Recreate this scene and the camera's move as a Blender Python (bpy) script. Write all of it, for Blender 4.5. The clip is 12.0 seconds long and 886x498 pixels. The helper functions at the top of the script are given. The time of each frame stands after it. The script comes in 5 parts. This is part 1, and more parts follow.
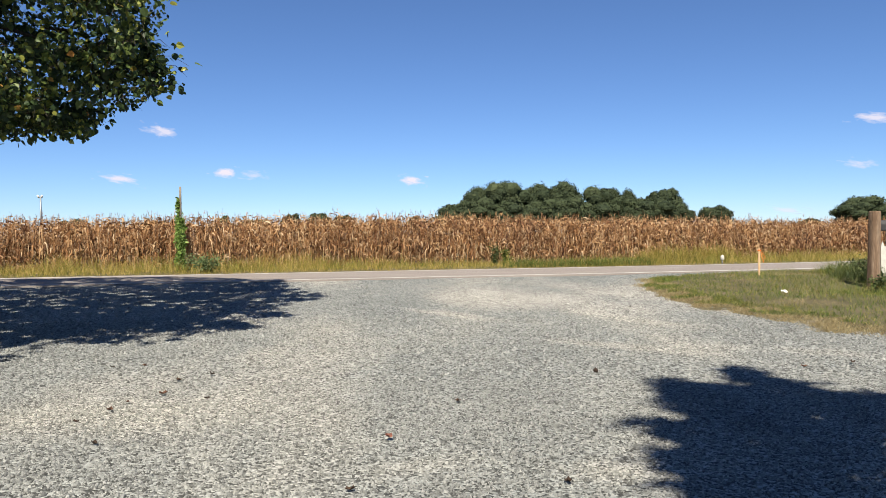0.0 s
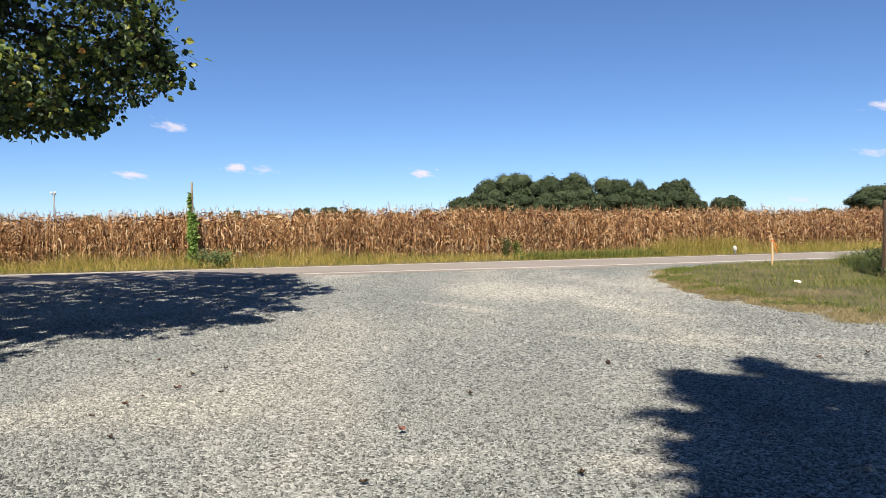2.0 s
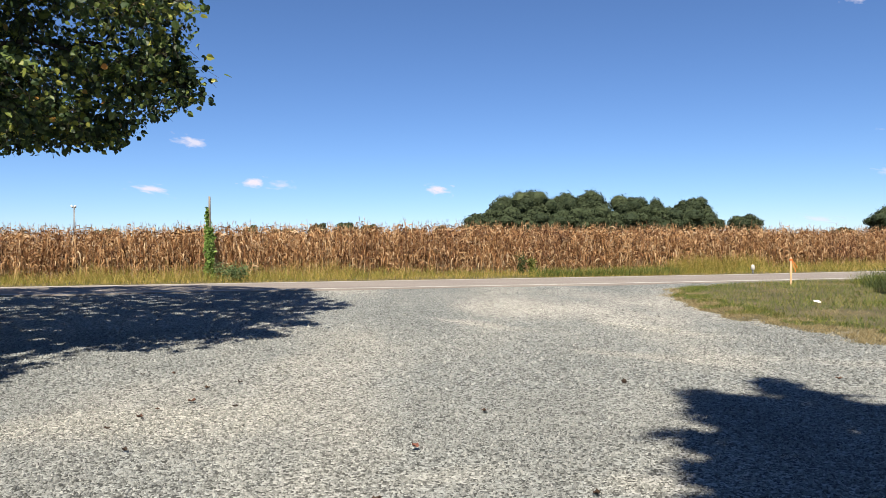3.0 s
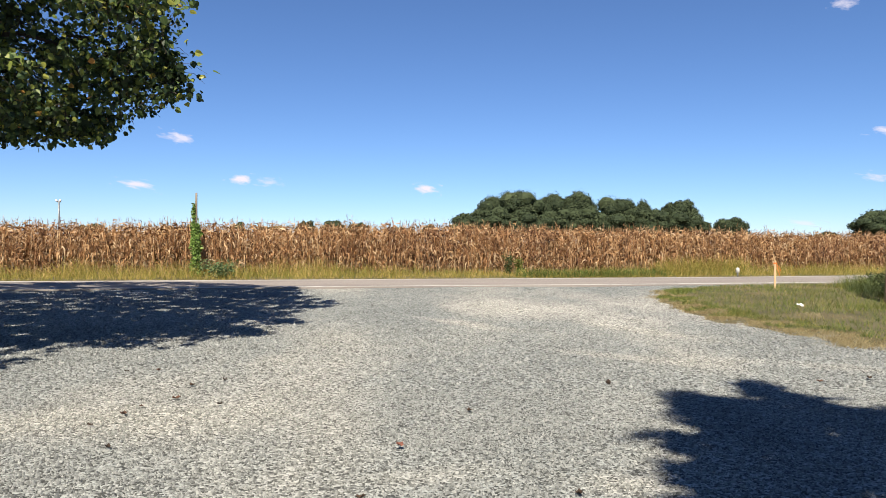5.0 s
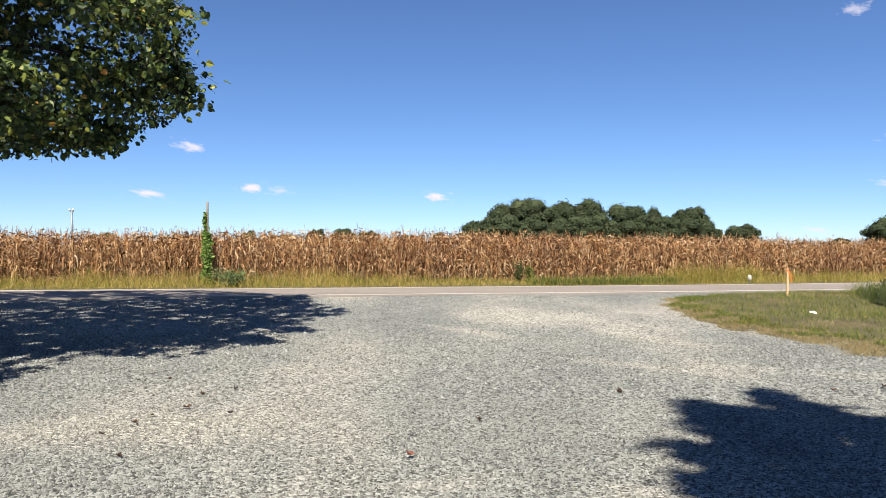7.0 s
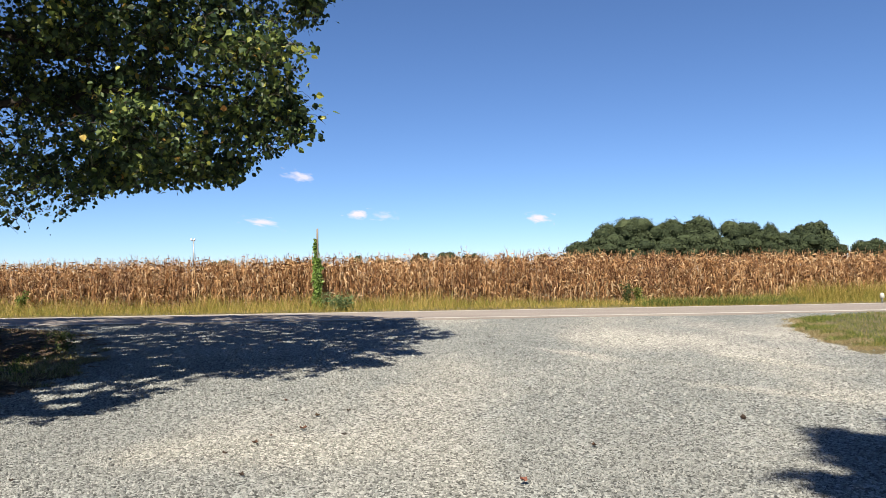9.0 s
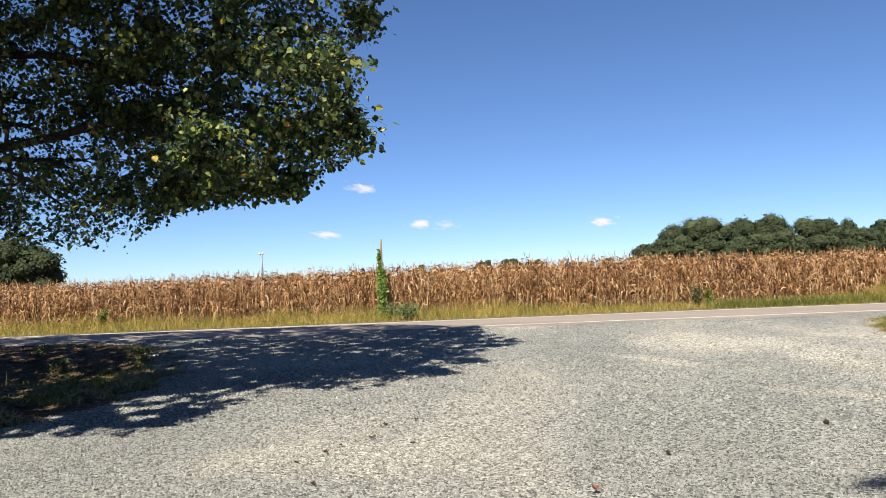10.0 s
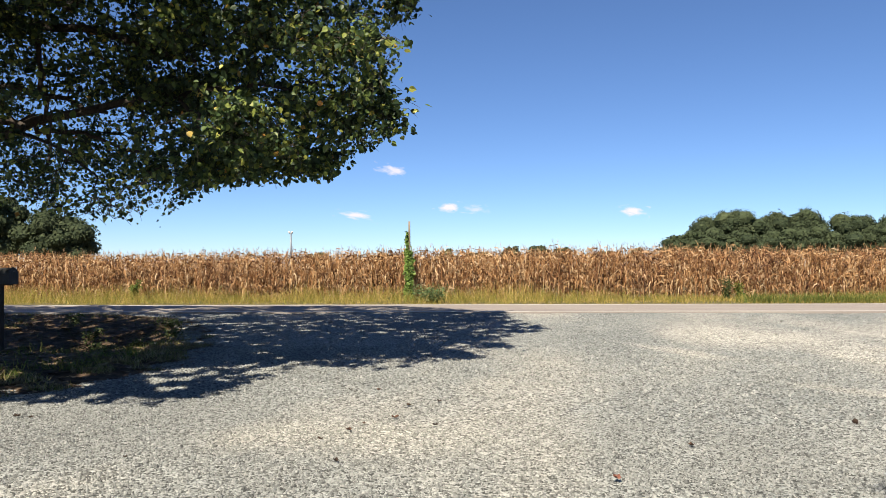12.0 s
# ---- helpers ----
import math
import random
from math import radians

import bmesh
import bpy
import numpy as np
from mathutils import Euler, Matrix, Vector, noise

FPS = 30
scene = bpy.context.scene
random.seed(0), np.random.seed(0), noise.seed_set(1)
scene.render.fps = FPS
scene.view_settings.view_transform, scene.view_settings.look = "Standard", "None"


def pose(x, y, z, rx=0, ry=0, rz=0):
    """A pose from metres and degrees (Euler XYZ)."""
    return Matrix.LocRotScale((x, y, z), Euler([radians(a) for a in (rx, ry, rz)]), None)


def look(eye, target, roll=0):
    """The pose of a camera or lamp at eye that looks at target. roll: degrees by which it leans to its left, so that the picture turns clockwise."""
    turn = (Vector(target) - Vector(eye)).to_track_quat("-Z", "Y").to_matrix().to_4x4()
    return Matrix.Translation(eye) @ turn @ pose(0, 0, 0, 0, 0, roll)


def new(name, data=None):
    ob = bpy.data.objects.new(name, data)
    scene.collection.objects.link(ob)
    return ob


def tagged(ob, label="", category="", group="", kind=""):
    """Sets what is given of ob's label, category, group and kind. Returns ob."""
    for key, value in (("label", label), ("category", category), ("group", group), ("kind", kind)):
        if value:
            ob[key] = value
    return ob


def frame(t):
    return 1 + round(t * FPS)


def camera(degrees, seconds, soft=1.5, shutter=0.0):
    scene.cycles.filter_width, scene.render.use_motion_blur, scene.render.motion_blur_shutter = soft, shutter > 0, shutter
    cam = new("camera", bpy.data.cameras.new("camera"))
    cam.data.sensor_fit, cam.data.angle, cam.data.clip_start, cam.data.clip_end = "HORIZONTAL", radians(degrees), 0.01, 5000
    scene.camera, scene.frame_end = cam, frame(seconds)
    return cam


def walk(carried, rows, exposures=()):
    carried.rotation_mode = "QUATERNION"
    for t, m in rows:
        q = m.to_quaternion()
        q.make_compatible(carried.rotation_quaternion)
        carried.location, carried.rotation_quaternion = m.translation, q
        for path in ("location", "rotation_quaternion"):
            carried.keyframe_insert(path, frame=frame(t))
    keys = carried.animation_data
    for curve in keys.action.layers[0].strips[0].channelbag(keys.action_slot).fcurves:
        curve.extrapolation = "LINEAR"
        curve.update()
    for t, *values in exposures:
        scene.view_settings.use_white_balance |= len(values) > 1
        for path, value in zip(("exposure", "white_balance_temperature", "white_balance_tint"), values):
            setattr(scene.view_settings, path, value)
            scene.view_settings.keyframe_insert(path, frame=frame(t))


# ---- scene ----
cam = camera(62.5, 12.0, soft=0.55)
PATH = [
    (0, (-0.028, 0.064, 1.601), (0.03, 2.062, 1.559), -0.5),
    (0.5, (-0.028, 0.07, 1.601), (0.012, 2.069, 1.547), -0.4),
    (1, (-0.016, 0.077, 1.6), (0.023, 2.075, 1.544), -1.0),
    (1.5, (-0.014, 0.074, 1.597), (0.024, 2.072, 1.533), -1.2),
    (2, (-0.03, 0.064, 1.602), (-0.002, 2.063, 1.541), -1.0),
    (2.5, (-0.03, 0.071, 1.599), (-0.033, 2.07, 1.571), -0.6),
    (3, (-0.033, 0.075, 1.6), (-0.046, 2.075, 1.584), -0.5),
    (3.2, (-0.032, 0.07, 1.597), (-0.017, 2.07, 1.582), -0.2),
    (4.8, (-0.017, 0.058, 1.607), (0.015, 2.057, 1.584), 0.1),
    (5, (-0.026, 0.054, 1.605), (-0.005, 2.053, 1.587), 0.2),
    (5.5, (-0.021, 0.052, 1.605), (-0.023, 2.052, 1.598), 0.1),
    (6, (-0.015, 0.043, 1.605), (-0.014, 2.043, 1.6), 0.0),
    (6.5, (-0.017, 0.053, 1.606), (-0.023, 2.053, 1.6), -0.1),
    (6.7, (-0.019, 0.054, 1.612), (-0.023, 2.054, 1.607), -0.0),
    (8.3, (-0.053, 0.042, 1.61), (-0.207, 2.035, 1.67), -0.7),
    (8.5, (-0.057, 0.055, 1.615), (-0.266, 2.044, 1.674), -1.1),
    (9, (-0.072, 0.085, 1.608), (-0.359, 2.063, 1.675), -0.9),
    (9.5, (-0.076, 0.097, 1.597), (-0.475, 2.054, 1.694), -1.5),
    (10, (-0.075, 0.104, 1.606), (-0.53, 2.049, 1.699), -2.4),
    (10.5, (-0.081, 0.093, 1.604), (-0.572, 2.03, 1.69), -1.5),
    (11, (-0.088, 0.101, 1.605), (-0.597, 2.033, 1.701), -1.1),
    (11.5, (-0.089, 0.104, 1.597), (-0.619, 2.031, 1.691), -0.3),
    (12, (-0.083, 0.104, 1.599), (-0.613, 2.032, 1.65), -0.4),
]
walk(cam, [(t, look(eye, target, roll)) for t, eye, target, roll in PATH],
     exposures=((0.0, 1.20, 6600, 10), (3.0, 1.23, 6600, 10), (6.0, 1.29, 6600, 10), (9.0, 1.33, 6700, 10), (12.0, 1.39, 6850, 10)))

# ---- world, sun, exposure ----
SUN_ELEVATION, SUN_FROM = radians(48), radians(184)   # the sun stands behind the camera
world = bpy.data.worlds.new("sky")
scene.world = world
world.use_nodes = True
wn, wl = world.node_tree.nodes, world.node_tree.links
sky = wn.new("ShaderNodeTexSky")
sky.sky_type, sky.sun_disc = "NISHITA", False
sky.sun_elevation, sky.sun_rotation = SUN_ELEVATION, SUN_FROM
sky.altitude, sky.air_density, sky.dust_density, sky.ozone_density = 1200, 0.9, 0.0, 10.0
wn["Background"].inputs["Strength"].default_value = 0.0585
tint = wn.new("ShaderNodeMixRGB")      # clear early-autumn air
tint.blend_type = "MULTIPLY"
tint.inputs["Fac"].default_value, tint.inputs["Color2"].default_value = 1.0, (0.935, 0.912, 0.935, 1)
wl.new(sky.outputs["Color"], tint.inputs["Color1"])
wl.new(tint.outputs["Color"], wn["Background"].inputs["Color"])
sun_way = Vector((math.sin(SUN_FROM) * math.cos(SUN_ELEVATION), math.cos(SUN_FROM) * math.cos(SUN_ELEVATION), math.sin(SUN_ELEVATION)))
lamp = bpy.data.lights.new("sun", "SUN")
lamp.energy, lamp.angle, lamp.color = 5.0, radians(0.55), (1.0, 0.92, 0.77)
sun = new("sun", lamp)
sun.matrix_world = look(sun_way * 100, (0, 0, 0))

# ---- mesh helpers ----
rng = np.random.default_rng(7)


def mesh_of(name, verts, quads=None, tris=None, mats=(), smooth=False, mat_index=None):
    """A mesh from arrays of vertices, quads and triangles."""
    verts = np.asarray(verts, dtype=np.float32).reshape(-1, 3)
    quads = np.zeros((0, 4), np.int32) if quads is None else np.asarray(quads, np.int32).reshape(-1, 4)
    tris = np.zeros((0, 3), np.int32) if tris is None else np.asarray(tris, np.int32).reshape(-1, 3)
    me = bpy.data.meshes.new(name)
    me.vertices.add(len(verts))
    me.vertices.foreach_set("co", verts.ravel())
    loops = np.concatenate([quads.ravel(), tris.ravel()])
    me.loops.add(len(loops))
    me.loops.foreach_set("vertex_index", loops)
    starts = np.concatenate([np.arange(len(quads)) * 4, len(quads) * 4 + np.arange(len(tris)) * 3]).astype(np.int32)
    me.polygons.add(len(starts))
    me.polygons.foreach_set("loop_start", starts)
    for m in mats:
        me.materials.append(m)
    if mat_index is not None:
        me.polygons.foreach_set("material_index", np.asarray(mat_index, np.int32))
    me.update(calc_edges=True)
    me.validate()
    me.polygons.foreach_set("use_smooth", np.full(len(me.polygons), smooth, dtype=bool))
    return me


def part(name, me, parent, label=""):
    ob = new(name, me)
    ob.parent = parent
    return tagged(ob, label) if label else ob


def thing(name, place, label, category, group="", turn=0.0):
    ob = new(name)
    ob.matrix_world = pose(*place, 0, 0, turn)
    ob.empty_display_size = 0.1
    return tagged(ob, label, category, group)


def tube(points, radii, sides=6, close=True):
    """Vertices and quads of a tapered tube along points."""
    p = np.asarray(points, float)
    d = np.gradient(p, axis=0)
    d /= np.linalg.norm(d, axis=1, keepdims=True) + 1e-9
    ref = np.array([0.31, 0.87, 0.2]) if abs(d[0, 1]) < 0.8 else np.array([0.9, 0.1, 0.3])
    a = np.cross(d, ref)
    a /= np.linalg.norm(a, axis=1, keepdims=True) + 1e-9
    b = np.cross(d, a)
    th = np.arange(sides) * 2 * math.pi / sides
    r = np.asarray(radii, float)[:, None, None]
    v = p[:, None, :] + r * (a[:, None, :] * np.cos(th)[None, :, None] + b[:, None, :] * np.sin(th)[None, :, None])
    n = len(p)
    i, j = np.meshgrid(np.arange(n - 1), np.arange(sides), indexing="ij")
    k = (j + 1) % sides
    q = np.stack([i * sides + j, i * sides + k, (i + 1) * sides + k, (i + 1) * sides + j], -1).reshape(-1, 4)
    v = v.reshape(-1, 3)
    if close and sides > 2:
        v = np.vstack([v, p[:1], p[-1:]])
        t = len(v) - 2
        caps = [[(s + 1) % sides, s, t, t] for s in range(sides)]
        q2 = []
        for s in range(0, sides, 2):
            s1, s2 = (s + 1) % sides, (s + 2) % sides
            q2.append([s2, s1, s, t])
            q2.append([(n - 1) * sides + s, (n - 1) * sides + s1, (n - 1) * sides + s2, t + 1])
        q = np.vstack([q, np.array(q2)])
    return v, q


class Pile:
    """Gathers pieces of geometry into one mesh."""

    def __init__(self):
        self.v, self.q, self.t, self.n = [], [], [], 0

    def add(self, v, q=None, t=None):
        v = np.asarray(v, float).reshape(-1, 3)
        if q is not None and len(q):
            self.q.append(np.asarray(q) + self.n)
        if t is not None and len(t):
            self.t.append(np.asarray(t) + self.n)
        self.v.append(v)
        self.n += len(v)

    def mesh(self, name, mats, smooth=False):
        return mesh_of(name, np.vstack(self.v), np.vstack(self.q) if self.q else None, np.vstack(self.t) if self.t else None, mats, smooth)


def box(x0, y0, z0, x1, y1, z1):
    v = [(x, y, z) for z in (z0, z1) for y in (y0, y1) for x in (x0, x1)]
    q = [(0, 2, 3, 1), (4, 5, 7, 6), (0, 1, 5, 4), (2, 6, 7, 3), (0, 4, 6, 2), (1, 3, 7, 5)]
    return np.array(v, float), np.array(q)


def loft(rings, cap=True):
    """Skin over closed rings of equal length."""
    r = np.asarray(rings, float)
    m, k = r.shape[:2]
    i, j = np.meshgrid(np.arange(m - 1), np.arange(k), indexing="ij")
    n = (j + 1) % k
    q = np.stack([i * k + j, i * k + n, (i + 1) * k + n, (i + 1) * k + j], -1).reshape(-1, 4)
    v = r.reshape(-1, 3)
    t = []
    if cap:
        v = np.vstack([v, r[0].mean(0), r[-1].mean(0)])
        for s in range(k):
            t += [((s + 1) % k, s, m * k), ((m - 1) * k + s, (m - 1) * k + (s + 1) % k, m * k + 1)]
    return v, q, np.array(t) if t else None


def spin(n, lean=0.12):
    """n turning matrices: any heading, with a small lean."""
    a, b, c = rng.uniform(0, 2 * math.pi, n), rng.normal(0, lean, n), rng.normal(0, lean, n)
    ca, sa = np.cos(a), np.sin(a)
    m = np.zeros((n, 3, 3))
    m[:, 0, 0], m[:, 0, 1], m[:, 1, 0], m[:, 1, 1], m[:, 2, 2] = ca, -sa, sa, ca, 1
    m[:, 0, 2], m[:, 1, 2] = b, c
    return m


def strew(v, f, turns, places):
    """Copies of a template (v, f) at many turns (n,3,3) and places (n,3)."""
    n, k = len(places), len(v)
    out = np.einsum("nij,kj->nki", turns, v) + places[:, None, :]
    faces = f[None] + (np.arange(n) * k)[:, None, None]
    return out.reshape(-1, 3), faces.reshape(-1, f.shape[1])


PHASE = rng.uniform(0, 6.28, (24,))
WAVE = rng.normal(size=(24, 3))


def waves(p, scale, seed=0):
    """Smooth wavering value of about -1 to 1 at points p, with bumps of about the size scale."""
    p = np.asarray(p, float)
    if p.shape[-1] == 2:
        p = np.concatenate([p, np.zeros((*p.shape[:-1], 1))], -1)
    out = 0
    for i in range(5):
        j = (i * 3 + seed * 5) % 24
        out = out + np.sin(p @ WAVE[j] * (2.2 + 0.8 * i) / scale + PHASE[(j + seed) % 24]) * np.sin(p @ WAVE[(j + 7) % 24] * 2.0 / scale + PHASE[(j + 11) % 24])
    return out / 2.4


# ---- materials ----
def ramp_node(nodes, stops):
    r = nodes.new("ShaderNodeValToRGB")
    while len(r.color_ramp.elements) < len(stops):
        r.color_ramp.elements.new(0.5)
    for e, (at, col) in zip(r.color_ramp.elements, stops):
        e.position, e.color = at, (*col, 1)
    return r


def material(name, stops, scale=4.0, rough=0.8, fine=40.0, fine_amount=0.35, bump=0.3, bump_scale=None, island=False, random_object=False,
             translucent=0.0, metal=0.0, stretch=(1, 1, 1), stops2=None, coat=0.0, voronoi=False, spec=0.3, turn=0.0, spot=None):
    m = bpy.data.materials.new(name)
    m.use_nodes = True
    n, l = m.node_tree.nodes, m.node_tree.links
    p = n["Principled BSDF"]
    p.inputs["Roughness"].default_value, p.inputs["Metallic"].default_value = rough, metal
    p.inputs["Specular IOR Level"].default_value = spec
    tc = n.new("ShaderNodeTexCoord")
    mp = n.new("ShaderNodeMapping")
    mp.inputs["Scale"].default_value = stretch
    l.new(tc.outputs["Object"], mp.inputs["Vector"])
    mp.inputs["Rotation"].default_value = (0, 0, turn)
    big = n.new("ShaderNodeTexNoise")
    big.inputs["Scale"].default_value, big.inputs["Detail"].default_value, big.inputs["Roughness"].default_value = scale, 5, 0.6
    l.new(mp.outputs["Vector"], big.inputs["Vector"])
    big_out = big.outputs["Fac"]
    if spot:
        for centre in spot:
            x, y, long_way, wide, heading, amount = centre
            lay = n.new("ShaderNodeMapping")
            lay.vector_type = "TEXTURE"
            for key, value in (("Location", (x, y, 0)), ("Rotation", (0, 0, radians(heading))), ("Scale", (long_way, wide, 1))):
                lay.inputs[key].default_value = value
            l.new(tc.outputs["Object"], lay.inputs["Vector"])
            away = n.new("ShaderNodeVectorMath")
            away.operation = "LENGTH"
            l.new(lay.outputs["Vector"], away.inputs[0])
            near = n.new("ShaderNodeMapRange")
            near.interpolation_type = "SMOOTHSTEP"
            for key, value in (("From Min", 1.0), ("From Max", 0.1), ("To Min", 0.0), ("To Max", amount)):
                near.inputs[key].default_value = value
            l.new(away.outputs["Value"], near.inputs["Value"])
            more = n.new("ShaderNodeMath")
            l.new(near.outputs["Result"], more.inputs[0])
            l.new(big_out, more.inputs[1])
            big_out = more.outputs["Value"]
    small = n.new("ShaderNodeTexVoronoi" if voronoi else "ShaderNodeTexNoise")
    small.inputs["Scale"].default_value = fine
    l.new(tc.outputs["Object"] if voronoi else mp.outputs["Vector"], small.inputs["Vector"])
    ramp = ramp_node(n, stops)
    if island or random_object:
        src = n.new("ShaderNodeNewGeometry").outputs["Random Per Island"] if island else n.new("ShaderNodeObjectInfo").outputs["Random"]
        if stops2:
            ramp2 = ramp_node(n, stops2)
            l.new(src, ramp.inputs["Fac"])
            l.new(src, ramp2.inputs["Fac"])
            sel = ramp_node(n, [(0.50, (0, 0, 0)), (0.68, (1, 1, 1))])
            l.new(big_out, sel.inputs["Fac"])
            mixc = n.new("ShaderNodeMixRGB")
            l.new(sel.outputs["Color"], mixc.inputs["Fac"])
            l.new(ramp.outputs["Color"], mixc.inputs["Color1"])
            l.new(ramp2.outputs["Color"], mixc.inputs["Color2"])
            colour = mixc.outputs["Color"]
        else:
            l.new(src, ramp.inputs["Fac"])
            colour = ramp.outputs["Color"]
    else:
        l.new(big_out, ramp.inputs["Fac"])
        colour = ramp.outputs["Color"]
    tone = ramp_node(n, [(0.25, (1 - fine_amount,) * 3), (0.75, (1 + fine_amount * 0.5,) * 3)])
    fine_out = small.outputs["Color"] if voronoi else small.outputs["Fac"]
    if voronoi:
        grey = n.new("ShaderNodeSeparateColor")
        l.new(fine_out, grey.inputs["Color"])
        fine_out = grey.outputs[0]
    l.new(fine_out, tone.inputs["Fac"])
    mul = n.new("ShaderNodeMixRGB")
    mul.blend_type = "MULTIPLY"
    mul.inputs["Fac"].default_value = 1
    l.new(colour, mul.inputs["Color1"])
    l.new(tone.outputs["Color"], mul.inputs["Color2"])
    l.new(mul.outputs["Color"], p.inputs["Base Color"])
    if bump:
        b = n.new("ShaderNodeBump")
        b.inputs["Strength"].default_value = bump
        b.inputs["Distance"].default_value = bump_scale or 0.02
        l.new(small.outputs["Distance"] if voronoi else small.outputs["Fac"], b.inputs["Height"])
        if voronoi:
            b.invert = True
        l.new(b.outputs["Normal"], p.inputs["Normal"])
    if coat:
        p.inputs["Coat Weight"].default_value = coat
    if translucent:
        t = n.new("ShaderNodeBsdfTranslucent")
        l.new(mul.outputs["Color"], t.inputs["Color"])
        mx = n.new("ShaderNodeMixShader")
        mx.inputs["Fac"].default_value = translucent
        l.new(p.outputs["BSDF"], mx.inputs[1])
        l.new(t.outputs["BSDF"], mx.inputs[2])
        l.new(mx.outputs["Shader"], n["Material Output"].inputs["Surface"])
    return m


M_soil = material("soil", [(0.3, (0.075, 0.056, 0.034)), (0.6, (0.128, 0.105, 0.053)), (0.8, (0.098, 0.112, 0.038))], 0.4, 0.95, 9, 0.4, 0.5)
# pale dust: (x, y, length, width, heading, amount) of each worn patch and wheel track
DUST = dict(scale=0.26, stretch=(1, 0.4, 1), turn=0.6, spot=((5.5, 18.6, 10.0, 8.0, 0, 0.17), (1.6, 18.0, 4.2, 2.4, 95, 0.20), (0.4, 14.7, 3.0, 0.5, -56, 0.16), (3.7, 13.6, 2.4, 0.5, -62, 0.16), (2.6, 10.3, 2.2, 0.5, -38, 0.14), (5.0, 9.6, 2.4, 0.6, -25, 0.10),
            (-3.1, 6.5, 1.9, 1.0, 12, 0.12), (-4.6, 4.5, 1.3, 1.3, 0, 0.10), (0.1, 5.1, 0.8, 0.45, 20, 0.12), (1.0, 4.9, 0.8, 0.5, 0, 0.14), (2.0, 5.0, 1.4, 1.4, 0, 0.08)))
M_gravel = material("gravel_bed", [(0.40, (0.147, 0.157, 0.154)), (0.52, (0.194, 0.204, 0.198)), (0.62, (0.255, 0.252, 0.236)), (0.74, (0.335, 0.326, 0.296))], rough=0.9, fine=42, fine_amount=0.8, bump=0.6, bump_scale=0.02, voronoi=True, **DUST)
M_stone = material("gravel_stone", [(0.0, (0.046, 0.048, 0.047)), (0.15, (0.106, 0.110, 0.109)), (0.55, (0.162, 0.168, 0.165)), (0.9, (0.212, 0.218, 0.211)), (1.0, (0.285, 0.291, 0.280))], rough=0.85, fine=120, fine_amount=0.3, bump=0.2, island=True, **DUST,
                   stops2=[(0.0, (0.080, 0.079, 0.071)), (0.2, (0.152, 0.154, 0.143)), (0.7, (0.218, 0.221, 0.204)), (1.0, (0.304, 0.309, 0.287))])
M_asphalt = material("worn_asphalt", [(0.3, (0.178, 0.154, 0.144)), (0.6, (0.225, 0.200, 0.183)), (0.8, (0.252, 0.225, 0.206))], 0.5, 0.85, 60, 0.3, 0.4, stretch=(0.35, 1.5, 1))
M_line = material("worn_line_paint", [(0.3, (0.256, 0.244, 0.228)), (0.55, (0.410, 0.398, 0.376)), (0.8, (0.455, 0.444, 0.421))], 3.0, 0.7, 40, 0.2, 0.1)
M_corn = material("dry_corn_leaf", [(0.0, (0.078, 0.037, 0.019)), (0.2, (0.165, 0.077, 0.033)), (0.46, (0.327, 0.168, 0.073)), (0.78, (0.501, 0.316, 0.163)), (1.0, (0.608, 0.465, 0.304))], 0.3, 0.7, 14, 0.25, 0.2, island=True, translucent=0.38,
                  stops2=[(0.0, (0.040, 0.014, 0.010)), (0.32, (0.129, 0.056, 0.029)), (0.65, (0.327, 0.167, 0.079)), (1.0, (0.548, 0.377, 0.233))])
M_grass = material("tall_grass", [(0.0, (0.098, 0.118, 0.019)), (0.4, (0.234, 0.208, 0.038)), (0.75, (0.421, 0.311, 0.088)), (1.0, (0.515, 0.368, 0.165))], 0.35, 0.65, 20, 0.2, 0, island=True, translucent=0.35,
                   stops2=[(0.0, (0.074, 0.106, 0.015)), (0.5, (0.173, 0.175, 0.031)), (1.0, (0.333, 0.268, 0.069))])
M_lawn = material("short_grass", [(0.0, (0.041, 0.075, 0.011)), (0.5, (0.086, 0.129, 0.025)), (0.85, (0.210, 0.209, 0.046)), (1.0, (0.330, 0.268, 0.087))], 0.5, 0.7, 20, 0.2, 0, island=True, translucent=0.3,
                  stops2=[(0.0, (0.057, 0.075, 0.015)), (0.5, (0.135, 0.132, 0.032)), (1.0, (0.281, 0.204, 0.066))])
M_straw = material("dried_grass", [(0.0, (0.131, 0.093, 0.046)), (0.5, (0.237, 0.185, 0.091)), (1.0, (0.341, 0.299, 0.168))], 0.5, 0.85, 20, 0.2, 0, island=True, translucent=0.2)
M_weed = material("weed_leaf", [(0.0, (0.020, 0.034, 0.011)), (0.5, (0.046, 0.067, 0.019)), (1.0, (0.097, 0.113, 0.036))], 0.7, 0.6, 20, 0.2, 0, island=True, translucent=0.25)
M_bush = material("bush_leaf", [(0.0, (0.052, 0.089, 0.034)), (0.5, (0.096, 0.145, 0.056)), (1.0, (0.160, 0.212, 0.090))], 0.7, 0.6, 20, 0.2, 0, island=True, translucent=0.25)
M_turf = material("turf_soil", [(0.3, (0.053, 0.045, 0.022)), (0.5, (0.086, 0.075, 0.036)), (0.7, (0.143, 0.105, 0.060))], 0.7, 0.95, 22, 0.5, 0.6)
